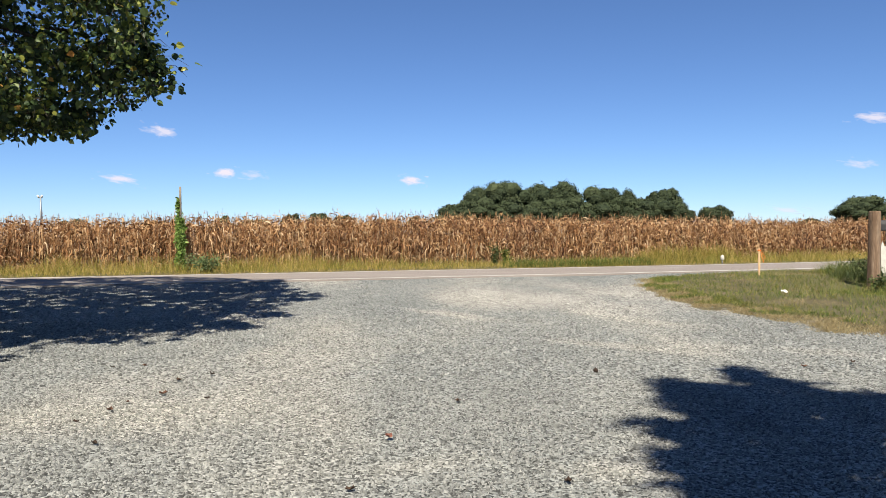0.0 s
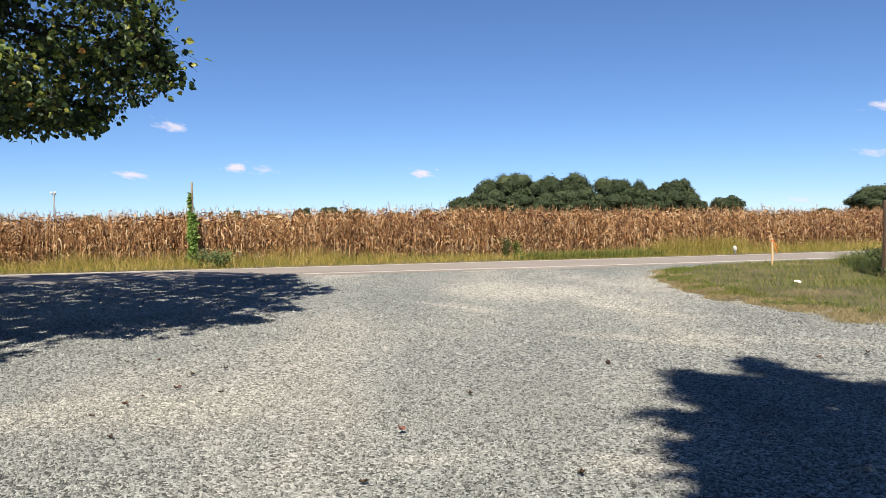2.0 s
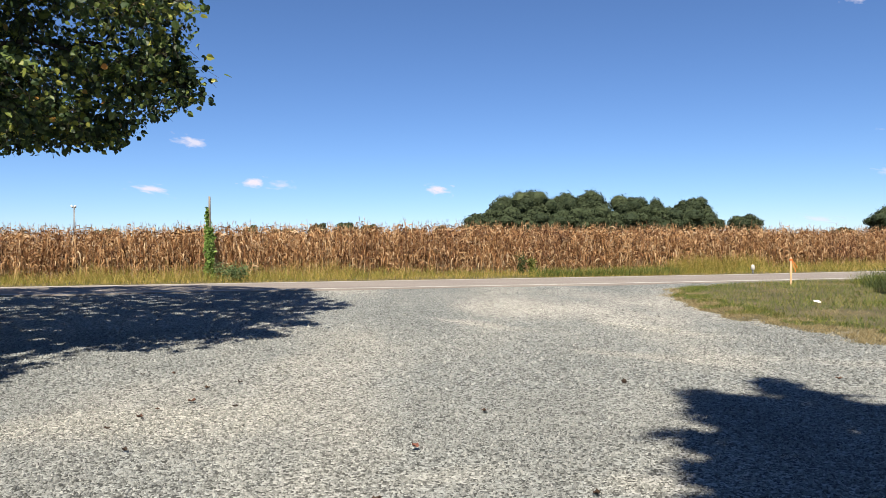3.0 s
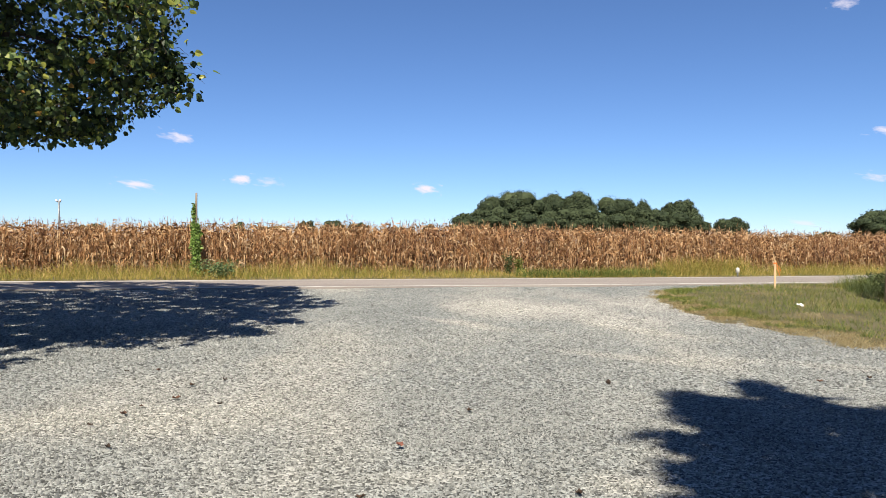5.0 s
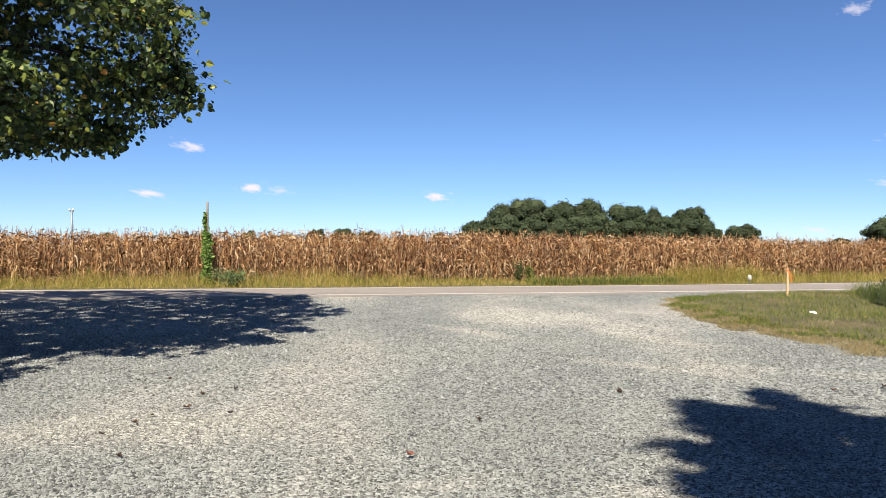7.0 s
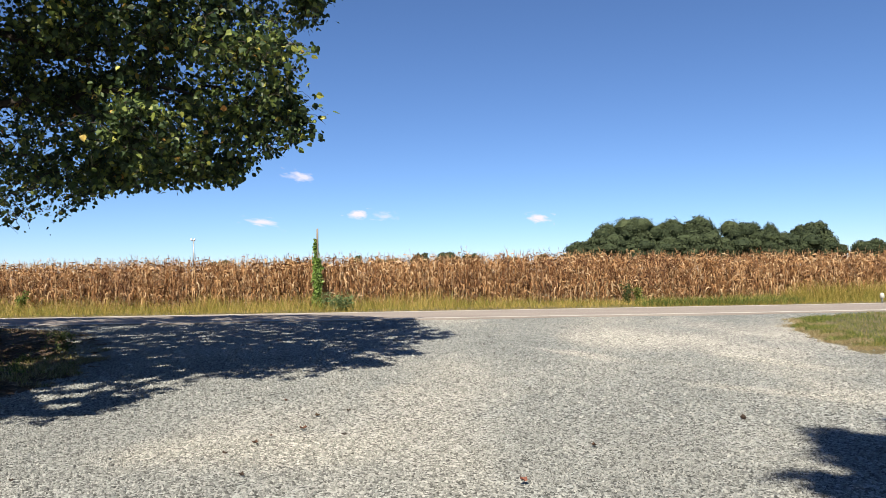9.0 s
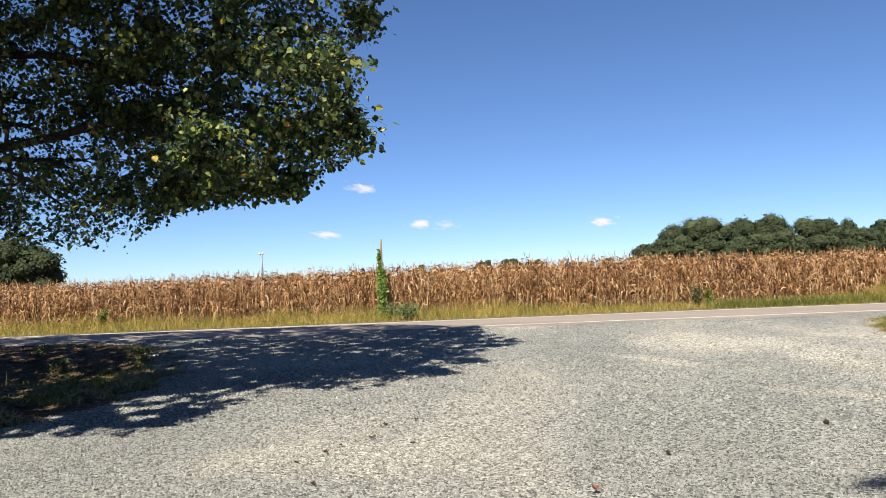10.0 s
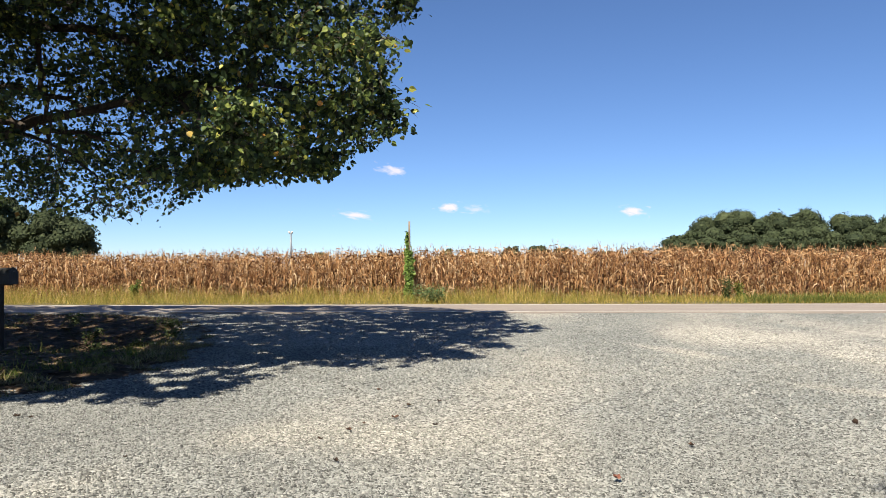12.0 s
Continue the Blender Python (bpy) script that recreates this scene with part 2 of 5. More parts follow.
# red-brown soil, its colour also darkened to match the deep shade under the tree
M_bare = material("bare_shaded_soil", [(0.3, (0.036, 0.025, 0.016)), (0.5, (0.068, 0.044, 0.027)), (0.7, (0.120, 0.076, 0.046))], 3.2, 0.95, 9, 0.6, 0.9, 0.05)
M_litter = material("leaf_litter", [(0.0, (0.034, 0.020, 0.012)), (0.5, (0.109, 0.068, 0.039)), (1.0, (0.245, 0.184, 0.116))], 6, 0.85, 40, 0.3, 0, island=True)
# ramp's low end is darkened as shaded leaves, its bright greens stand for sunlit ones
M_leaf = material("tree_leaf", [(0.0, (0.020, 0.036, 0.017)), (0.5, (0.046, 0.078, 0.030)), (0.74, (0.100, 0.145, 0.040)), (0.90, (0.190, 0.225, 0.050)), (0.985, (0.344, 0.344, 0.074)), (1.0, (0.470, 0.213, 0.053))], 0.5, 0.5, 30, 0.2, 0, island=True, translucent=0.36, spec=0.3)
# distance haze is put into the colour as less saturated greens
M_far_leaf = material("far_leaf", [(0.0, (0.021, 0.031, 0.016)), (0.5, (0.034, 0.047, 0.023)), (1.0, (0.051, 0.064, 0.031))], 0.08, 0.8, 1.5, 0.3, 0, island=True, translucent=0.1, spec=0.15)
M_vine = material("vine_leaf", [(0.0, (0.059, 0.113, 0.022)), (0.5, (0.126, 0.208, 0.040)), (1.0, (0.234, 0.329, 0.090))], 1.0, 0.5, 20, 0.2, 0, island=True, translucent=0.3)
M_bark = material("bark", [(0.3, (0.020, 0.016, 0.013)), (0.6, (0.045, 0.036, 0.030)), (0.8, (0.083, 0.068, 0.058))], 3.0, 0.95, 30, 0.5, 0.8, 0.03, stretch=(1, 1, 0.3))
M_post = material("weathered_wood", [(0.3, (0.095, 0.057, 0.036)), (0.5, (0.162, 0.109, 0.072)), (0.75, (0.201, 0.157, 0.119))], 2.2, 0.9, 26, 0.45, 0.6, 0.02, stretch=(3, 3, 0.22))
M_grey_wood = material("grey_wood", [(0.3, (0.115, 0.094, 0.072)), (0.7, (0.238, 0.202, 0.166))], 2.5, 0.9, 30, 0.4, 0.5, 0.02, stretch=(3, 3, 0.2))


# ---- ground, gravel, road ----
def road_y(x):
    """The road's middle line: it runs across the view and bends slowly away."""
    x = np.asarray(x, float)
    k = np.clip(x - 6, 0, 40)
    return 28.75 + 0.175 * x + 0.004 * k * k + np.clip(x - 46, 0, None) * 0.32


def inside(points, poly):
    """Which of the points (n,2) lie in the polygon, and how far from its edge."""
    poly = np.asarray(poly, float)
    a, b = poly, np.roll(poly, -1, 0)
    x, y = points[:, 0:1], points[:, 1:2]
    cross = ((a[:, 1] > y) != (b[:, 1] > y)) & (x < (b[:, 0] - a[:, 0]) * (y - a[:, 1]) / (b[:, 1] - a[:, 1] + 1e-12) + a[:, 0])
    hit = cross.sum(1) % 2 == 1
    ab = b - a
    t = np.clip(((points[:, None] - a) * ab).sum(-1) / (ab * ab).sum(-1), 0, 1)
    d = np.linalg.norm(points[:, None] - (a + t[..., None] * ab), axis=-1).min(1)
    return hit, d


def verge_depth(p, poly):
    """How far inside the verge's uneven edge the points lie; negative outside."""
    hit, d = inside(p, poly)
    return np.where(hit, d, -d) + 0.28 * waves(p, 1.3, 5) + 0.14 * waves(p, 0.45, 2)


def sheet(xs, ys, height):
    gx, gy = np.meshgrid(xs, ys, indexing="ij")
    p = np.stack([gx, gy], -1).reshape(-1, 2)
    v = np.concatenate([p, height(p)[:, None]], 1)
    nx, ny = len(xs), len(ys)
    i, j = np.meshgrid(np.arange(nx - 1), np.arange(ny - 1), indexing="ij")
    q = np.stack([i * ny + j, (i + 1) * ny + j, (i + 1) * ny + j + 1, i * ny + j + 1], -1).reshape(-1, 4)
    return v, q


def ribbon(xs, low, high, z0, z1):
    """A slab along the road between two offsets from its middle line, z0 (underside) to z1."""
    y = road_y(xs)
    rows = [np.stack([xs, y + o, np.full(len(xs), z)], -1) for o, z in ((low, z0), (low, z1), (high, z1), (high, z0))]
    v = np.stack(rows, 1).reshape(-1, 3)
    i = np.arange(len(xs) - 1)[:, None] * 4
    q = np.concatenate([np.stack([i + a, i + b, i + 4 + b, i + 4 + a], -1).reshape(-1, 4) for a, b in ((1, 0), (2, 1), (3, 2))])
    return v, q


far = 2600.0
edges = np.concatenate([[-far, -600, -200], np.arange(-100, 101, 10.0), [200, 600, far]])
gv, gq = sheet(edges, edges, lambda p: np.where((np.abs(p[:, 0]) < 31) & (np.abs(p[:, 1]) < 21), -1.3, -0.10))
ground = tagged(new("ground", mesh_of("ground", gv, gq, None, [M_soil])), "brown soil and stubble of flat farmland", "ground", kind="structure")


ISLAND_EAST = [(6.1, 16.2), (5.95, 18.2), (6.3, 20.8), (7.3, 23.6), (9.2, 26.2), (13, 27.9), (22, 30.6), (34, 34.4), (38, 34), (38, 6), (20, 5.5), (9.5, 7.0), (7.2, 9.4), (6.5, 11.4), (6.3, 14.0)]
ISLAND_WEST = [(-7.6, 9.6), (-8.4, 12.0), (-9.6, 14.4), (-11.4, 17.2), (-14.5, 20.4), (-18, 22.1), (-33, 19.6), (-33, 0), (-18, 1.0), (-12, 4.2), (-9.0, 6.6), (-7.7, 8.2)]


def lot_height(p):
    near = road_y(p[:, 0]) - 2.6 - p[:, 1]
    low = np.where((near < 0) | (p[:, 0] < -34) | (p[:, 0] > 39), -0.25, 0.0)
    for poly in (ISLAND_EAST, ISLAND_WEST):
        hit, d = inside(p, poly)
        low = np.where(hit & (d > 0.7), -1.1, low)
    return waves(p, 3.2) * 0.012 + waves(p, 0.8, 2) * 0.006 + low


lv, lq = sheet(np.arange(-36, 41, 0.5), np.concatenate([np.arange(-22, 2, 1.0), np.arange(2, 30, 0.25), np.arange(30, 38, 0.5)]), lot_height)
lot = tagged(new("gravel_lot", mesh_of("gravel_lot", lv, lq, None, [M_gravel], True)), "pale grey crushed stone lot with tan dusty tyre tracks", "driveway", kind="structure")

road_xs = np.concatenate([np.arange(-300, -60, 12.0), np.arange(-60, 60, 1.5), np.arange(60, 260, 10.0)])
road = tagged(new("road", mesh_of("road", *ribbon(road_xs, -2.75, 2.6, -0.12, 0.045), None, [M_asphalt])), "worn pale grey asphalt country road", "road", kind="structure")
part("edge_line", mesh_of("edge_line", *ribbon(road_xs, -2.52, -2.26, 0.03, 0.049), None, [M_line]), road, "worn white painted edge line")
part("edge_line", mesh_of("edge_line", *ribbon(road_xs, 2.2, 2.42, 0.03, 0.049), None, [M_line]), road, "worn white painted edge line")

def island_height(poly, bank):
    def height(p):
        s = verge_depth(p, poly)
        return np.clip(s * 0.09, -0.06, 0.07) + bank(p) * np.clip(s / 2, 0, 1) + waves(p, 1.6, 3) * 0.015
    return height


def bank_east(p):
    x, y = p.T
    return 0.05 * np.exp(-(((x - 15.0) / 4.0) ** 2 + ((y - 22.5) / 3.0) ** 2)) - 0.28 * np.exp(-(((x - 15.5) / 4.5) ** 2 + ((y - 18.6) / 1.4) ** 2))


def bank_west(p):
    x, y = p.T
    return -0.68 * np.exp(-(((x + 14.0) / 5.5) ** 2 + ((y - 15.5) / 2.8) ** 2)) + 0.10 * np.exp(-(((x + 10) / 3) ** 2 + ((y - 9.5) / 1.6) ** 2))


height_east, height_west = island_height(ISLAND_EAST, bank_east), island_height(ISLAND_WEST, bank_west)
for nm, xs, ys, hgt, mat, lab in (("verge_east", np.arange(5, 39, 0.16), np.arange(5, 35.5, 0.16), height_east, M_turf, "grassy verge with a shallow ditch beside the gravel lot"),
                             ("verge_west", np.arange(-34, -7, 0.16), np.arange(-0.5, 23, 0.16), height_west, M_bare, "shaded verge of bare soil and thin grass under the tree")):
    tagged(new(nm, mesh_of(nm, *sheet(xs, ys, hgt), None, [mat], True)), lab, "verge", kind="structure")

# strip of ground between the road and the field
tagged(new("verge_north", mesh_of("verge_north", *ribbon(np.arange(-90, 90, 3.0), 2.55, 9.0, -0.2, 0.01), None, [M_turf])), "narrow grassy strip between road and cornfield", "verge", kind="structure")
fv, fq = ribbon(np.arange(-140, 160, 6.0), 8.9, 95, -0.2, 0.0)
tagged(new("field_soil", mesh_of("field_soil", fv, fq, None, [M_soil])), "brown soil of the cornfield", "field", kind="structure")


# ---- gravel stones ----
def scatter(n, y0, y1, x_low, x_high):
    y = np.sqrt(rng.uniform(y0 * y0, y1 * y1, n))
    return np.stack([rng.uniform(x_low, x_high, n) * y + rng.uniform(-1, 1, n), y], -1)


def gravel(count, y0, y1, size, domed=False):
    p = scatter(count, y0, y1, -1.12, 0.72)
    keep = p[:, 1] < road_y(p[:, 0]) - 2.7
    for poly in (ISLAND_EAST, ISLAND_WEST):
        keep &= verge_depth(p, poly) < 0.9 * rng.random(len(p)) ** 2
    # fewer loose stones on the dusty wheel tracks
    keep &= rng.random(len(p)) > 0.8 * np.exp(-((p[:, 0] - 5) / 6) ** 2 - ((p[:, 1] - 18.8) / 4.5) ** 2) * (0.8 + 0.5 * waves(p * (0.4, 1), 1.0, 9))
    p = p[keep]
    n = len(p)
    base = np.array([(1, 0.1, -0.25), (0.35, 0.9, -0.2), (-0.75, 0.75, -0.3), (-0.95, -0.4, -0.2), (0.25, -0.95, -0.3), (0.12, 0.05, 0.62)], float)
    tri = np.array([(0, 1, 5), (1, 2, 5), (2, 3, 5), (3, 4, 5), (4, 0, 5)])
    if domed:
        a = np.arange(5) * 2 * math.pi / 5
        base = np.vstack([np.stack([np.cos(a), np.sin(a), np.full(5, -0.35)], -1), np.stack([0.72 * np.cos(a + 0.5), 0.72 * np.sin(a + 0.5), np.full(5, 0.38)], -1), [(0.05, 0.1, 0.66)]])
        i, j = np.arange(5), (np.arange(5) + 1) % 5
        tri = np.vstack([np.stack([i, j, 5 + i], -1), np.stack([j, 5 + j, 5 + i], -1), np.stack([5 + i, 5 + j, np.full(5, 10)], -1)])
    s = size * np.minimum(rng.lognormal(-0.05, 0.36, n), 1.8)
    turn = spin(n, 0.28) * s[:, None, None] * np.stack([np.ones(n), rng.uniform(0.62, 1, n), rng.uniform(0.95, 1.5, n)], -1)[:, None, :]
    z = np.maximum(lot_height(p), -0.03) + s * rng.uniform(0.05, 0.45, n)
    v, t = strew(base, tri, turn, np.concatenate([p, z[:, None]], 1))
    return v + rng.normal(0, size * 0.16, v.shape), t


stones = Pile()
for count, y0, y1, size in ((68000, 3.4, 8.0, 0.0092), (38000, 8.0, 14.0, 0.0160), (18000, 14.0, 25.5, 0.0220)):
    v, t = gravel(count, y0, y1, size)
    stones.add(v, t=t)
v, t = gravel(17000, 3.4, 7.0, 0.0100, True)
stones.add(v, t=t)
tagged(new("gravel", stones.mesh("gravel", [M_stone])), "loose crushed grey and white stones on the lot", "gravel", kind="stuff")


# ---- grass ----
def blade_template(bend, width):
    v, q = [], []
    for i in range(3):
        t = i / 2
        w = width * (1 - 0.85 * t)
        v += [(-w / 2, bend * t * t, t), (w / 2, bend * t * t, t)]
    return np.array(v), np.array([(0, 1, 3, 2), (2, 3, 5, 4)])


def grass(p, z, tall, width, lean=0.25):
    """Blades at points p (n,2) on the height z, of the heights tall."""
    pile = Pile()
    which = rng.integers(0, 3, len(p))
    for k, bend in enumerate((0.15, 0.45, 0.8)):
        sel = which == k
        n = int(sel.sum())
        v, q = blade_template(bend, 1.0)
        turn = spin(n, lean)
        h = tall[sel]
        turn = turn * np.stack([np.broadcast_to(np.asarray(width)[sel] if np.ndim(width) else width, (n,)), h, h], -1)[:, None, :]
        pile.add(*strew(v, q, turn, np.concatenate([p[sel], z[sel][:, None]], 1)))
    return pile


n = 48000
gx = rng.uniform(-48, 48, n)
off = 2.65 + rng.beta(1.3, 1.1, n) * 5.0
gp = np.stack([gx, road_y(gx) + off], -1)
tall = (0.05 + 0.50 * np.clip((off - 3.1) / 2.2, 0, 1)) * rng.lognormal(0, 0.25, n) * (1 + 0.4 * waves(gp, 3.0, 4) + 0.4 * waves(gp * (1, 0.4), 0.9, 6)) * np.clip(1 - 0.03 * (gx - 2), 0.66, 1) * (1 - 0.5 * np.exp(-((gx - 3) / 6.5) ** 2))
tagged(new("roadside_grass", grass(gp, np.full(n, 0.0), np.clip(tall, 0.05, 0.95), 0.015, 0.42).mesh("roadside_grass", [M_grass])), "tall yellow-green roadside grass along the corn", "grass", kind="stuff")

n = 84000
gp = np.stack([rng.uniform(5.5, 26, n), rng.uniform(8, 32, n)], -1)
gp = gp[gp[:, 1] > gp[:, 0] * 1.15]
more = np.array(ISLAND_EAST)[[0, 1, 2, 3, 12, 13, 14]]
extra = np.repeat(more, 9000, 0) + rng.normal(0, 1.0, (len(more) * 9000, 2))
gp = np.vstack([gp, extra[(np.abs(verge_depth(extra, ISLAND_EAST)) < 0.9)]])
d = verge_depth(gp, ISLAND_EAST)
sel = d > -0.12 - 0.55 * rng.random(len(d)) ** 4 * (1 + waves(gp, 0.8, 4))
gp, d = gp[sel], d[sel]
fringe = (d < 0.22 + 0.55 * np.clip((15 - gp[:, 1]) / 5, 0, 1) + 0.5 * waves(gp, 1.1, 5)) | (waves(gp, 1.7, 2) > 0.8)
tall = (0.055 + 0.045 * np.clip(d / 3, 0, 1.5)) * rng.lognormal(0, 0.35, len(gp)) * (1 + 0.4 * waves(gp, 1.3, 6))
g = grass(gp[~fringe], height_east(gp[~fringe]), np.clip(tall[~fringe], 0.03, 0.4), 0.009, 0.5)
tagged(new("verge_grass", g.mesh("verge_grass", [M_lawn])), "short green and browning grass of the verge", "grass", kind="stuff")
g = grass(gp[fringe], height_east(gp[fringe]), np.clip(tall[fringe] * 0.7, 0.02, 0.12), 0.009, 0.9)
tagged(new("dry_grass", g.mesh("dry_grass", [M_straw])), "dried straw-coloured grass at the gravel's edge", "grass", kind="stuff")

n = 42000
gp = np.stack([rng.uniform(-30, -7, n), rng.uniform(3, 22.5, n)], -1)
gp = gp[gp[:, 1] > -0.78 * gp[:, 0]]
more = np.array(ISLAND_WEST)[[0, 1, 2, 11, 10, 9]]
extra = np.repeat(more, 7000, 0) + rng.normal(0, 1.1, (len(more) * 7000, 2))
gp = np.vstack([gp, extra])
d = verge_depth(gp, ISLAND_WEST)
bare = (rng.random(len(gp)) < 0.86 * np.clip((d - 0.8) / 0.7, 0, 1)) & (waves(gp, 1.8, 7) < 0.55) | (waves(gp, 0.7, 3) > 0.05)
sel = (d > -0.1) & ~bare
gp, d = gp[sel], d[sel]
fringe = (d < 0.8) & (rng.random(len(d)) < 0.75)
tall = (0.055 + 0.06 * np.clip(d / 3, 0, 1)) * rng.lognormal(0, 0.35, len(gp))
g = grass(gp[~fringe], height_west(gp[~fringe]), np.clip(tall[~fringe], 0.04, 0.5), 0.013, 0.4)
tagged(new("verge_grass", g.mesh("verge_grass", [M_lawn])), "uneven green grass in the tree's shade", "grass", kind="stuff")
g = grass(gp[fringe], height_west(gp[fringe]), np.clip(tall[fringe], 0.04, 0.3), 0.012, 0.6)
tagged(new("dry_grass", g.mesh("dry_grass", [M_straw])), "dried grass at the edge of the shaded verge", "grass", kind="stuff")


# dead leaves and twigs on the bare soil under the tree
n = 15000
gp = np.stack([rng.uniform(-22, -7, n), rng.uniform(6, 21, n)], -1)
gp = gp[(verge_depth(gp, ISLAND_WEST) > -0.5 * rng.random(n) ** 3) & (waves(gp, 1.2, 5) + rng.normal(0, 0.6, n) > -0.8)]
flake = np.array([(-0.5, -1, 0), (0.5, -0.8, 0.15), (0.45, 0.9, 0.05), (-0.4, 1, 0.3)], float)
turn = spin(len(gp), 0.6) * (0.05 * rng.lognormal(0, 0.4, len(gp)))[:, None, None]
v, q = strew(flake, np.array([(0, 1, 2, 3)]), turn, np.concatenate([gp, (height_west(gp) + 0.012)[:, None]], 1))
tagged(new("leaf_litter", mesh_of("leaf_litter", v, q, None, [M_litter])), "dead brown and tan leaves on bare soil", "leaves", kind="stuff")


# ---- corn ----
def strip(points, widths, side):
    """A leaf blade: a strip of quads along points, spread to the given side vectors."""
    p, s = np.asarray(points), np.asarray(side)
    w = np.asarray(widths)[:, None] / 2
    v = np.stack([p - s * w, p + s * w], 1).reshape(-1, 3)
    i = np.arange(len(p) - 1)[:, None] * 2
    return v, np.concatenate([i, i + 1, i + 3, i + 2], 1)


def corn_template(seed, detail):
    r = np.random.default_rng(seed)
    pile = Pile()
    h = r.uniform(2.26, 2.52)
    bend = r.normal(0, 0.05, 2)
    zs = np.linspace(0, h, 4)
    stalk = np.stack([bend[0] * (zs / h) ** 2, bend[1] * (zs / h) ** 2, zs], -1)
    pile.add(*tube(stalk, [0.013, 0.012, 0.009, 0.005], 3, False))
    count = 22 if detail else 8
    a0 = r.uniform(0, 6.28)
    for i in range(count):
        z = (0.22 if detail else 0.9) + (h - (0.35 if detail else 1.0)) * (i / (count - 1)) ** 0.9
        a = a0 + (i % 2) * math.pi + r.normal(0, 0.5)
        reach, drop = r.uniform(0.14, 0.38), r.uniform(0.15, 0.55)
        if i > count - 4:
            drop = r.uniform(0.12, 0.5)
        up = r.uniform(0.06, 0.22) * (0.45 if i > count - 4 else 1)
        seg = 4 if detail else 3
        t = np.linspace(0, 1, seg)
        x = reach * (1 - (1 - t) ** 2)
        zz = z + up * np.sin(t * math.pi * 0.8) * 1.3 - drop * t ** 2.2
        zz = np.maximum(zz, 0.03)
        sway = r.normal(0, 0.07) * t + r.normal(0, 0.025, seg) * (t > 0)
        zz = zz + r.normal(0, 0.03, seg) * (t > 0)
        p = np.stack([x * math.cos(a) - sway * math.sin(a), x * math.sin(a) + sway * math.cos(a), zz], -1)
        tw = r.uniform(-2.2, 2.2) * t + r.normal(0, 0.7)
        side = np.stack([-math.sin(a) * np.cos(tw), math.cos(a) * np.cos(tw), np.sin(tw)], -1)
        w = r.uniform(0.036, 0.076) * np.array([0.7, 1.0, 0.95, 0.7, 0.12])[np.linspace(0, 4, seg).astype(int)]
        pile.add(*strip(p, w, side))
    if detail:
        for k in range(r.integers(1, 3)):      # ears in their husks, hanging outwards
            a, z = r.uniform(0, 6.28), r.uniform(0.85, 1.2)
            p = np.array([(0.02 * math.cos(a), 0.02 * math.sin(a), z), (0.08 * math.cos(a), 0.08 * math.sin(a), z + 0.02), (0.13 * math.cos(a), 0.13 * math.sin(a), z - 0.12), (0.14 * math.cos(a), 0.14 * math.sin(a), z - 0.2)])
            pile.add(*tube(p, [0.012, 0.03, 0.028, 0.006], 4, False))
    for k in range(5 if detail else 3):        # tassel
        a, l, o = r.uniform(0, 6.28), r.uniform(0.12, 0.27), r.uniform(0.02, 0.14)
        t = np.linspace(0, 1, 3)
        p = np.stack([bend[0] + o * t * math.cos(a), bend[1] + o * t * math.sin(a), h - 0.05 + l * (t - 0.35 * t * t * r.uniform(0, 1))], -1)
        pile.add(*strip(p, [0.010, 0.008, 0.004], np.tile([-math.sin(a), math.cos(a), 0], (3, 1))))
    return np.vstack(pile.v), np.vstack(pile.q)


def corn_rows(first, last, step, x0, x1, spacing, detail, kinds):
    pile = Pile()
    ps = []
    for k in np.arange(first, last, step):
        x = np.arange(x0, x1, spacing)
        x = x + rng.normal(0, spacing * 0.25, len(x))
        y = road_y(x) + 7.4 + k * 0.76 + rng.normal(0, 0.05, len(x))
        ps.append(np.stack([x, y, np.zeros(len(x))], -1))
    p = np.vstack(ps)
    p = p[rng.random(len(p)) > 0.05]
    which = rng.integers(0, kinds, len(p))
    for k in range(kinds):
        sel = p[which == k]
        v, q = corn_template(100 + k + 50 * detail, detail)
        s = rng.normal(1, 0.04, len(sel)) * (1 + 0.035 * waves(sel, 6.0, 8)) * np.clip(1 - 0.006 * (sel[:, 0] - 5), 0.88, 1)
        pile.add(*strew(v, q, spin(len(sel), 0.07) * s[:, None, None], sel))
    return pile


pile = corn_rows(0, 3, 1, -44, 44, 0.15, True, 10)
far_rows = corn_rows(3, 13, 1, -46, 46, 0.34, False, 6)
pile.add(np.vstack(far_rows.v), np.vstack(far_rows.q))
far_rows = corn_rows(16, 80, 4, -44, 60, 0.6, False, 4)
pile.add(np.vstack(far_rows.v), np.vstack(far_rows.q))
tagged(new("corn", pile.mesh("corn", [M_corn])), "ripe dry tan and brown corn standing in rows", "corn", kind="stuff")


# ---- trees ----
LEAF_V = np.array([(0, 0, 0), (0.36, 0.16, 0.06), (0.40, 0.52, 0.07), (0, 1.0, -0.08), (-0.40, 0.52, 0.07), (-0.36, 0.16, 0.06)], float)
LEAF_Q = np.array([(0, 1, 2, 3), (0, 3, 4, 5)])
CARD_V = np.array([(0, 0, 0), (0.42, 0.42, 0.05), (0, 1.0, 0), (-0.42, 0.42, 0.05)], float)
CARD_Q = np.array([(0, 1, 2, 3)])


def hanging(n, droop):
    """Turning matrices of leaves whose tips lean downwards, with any heading."""
    y = rng.normal(size=(n, 3))
    y[:, 2] = y[:, 2] * 0.5 - droop
    y /= np.linalg.norm(y, axis=1, keepdims=True)
    z = rng.normal(size=(n, 3)) + np.array([0, 0, 0.6])
    x = np.cross(y, z)
    x /= np.linalg.norm(x, axis=1, keepdims=True)
    z = np.cross(x, y)
    return np.stack([x, y, z], -1)


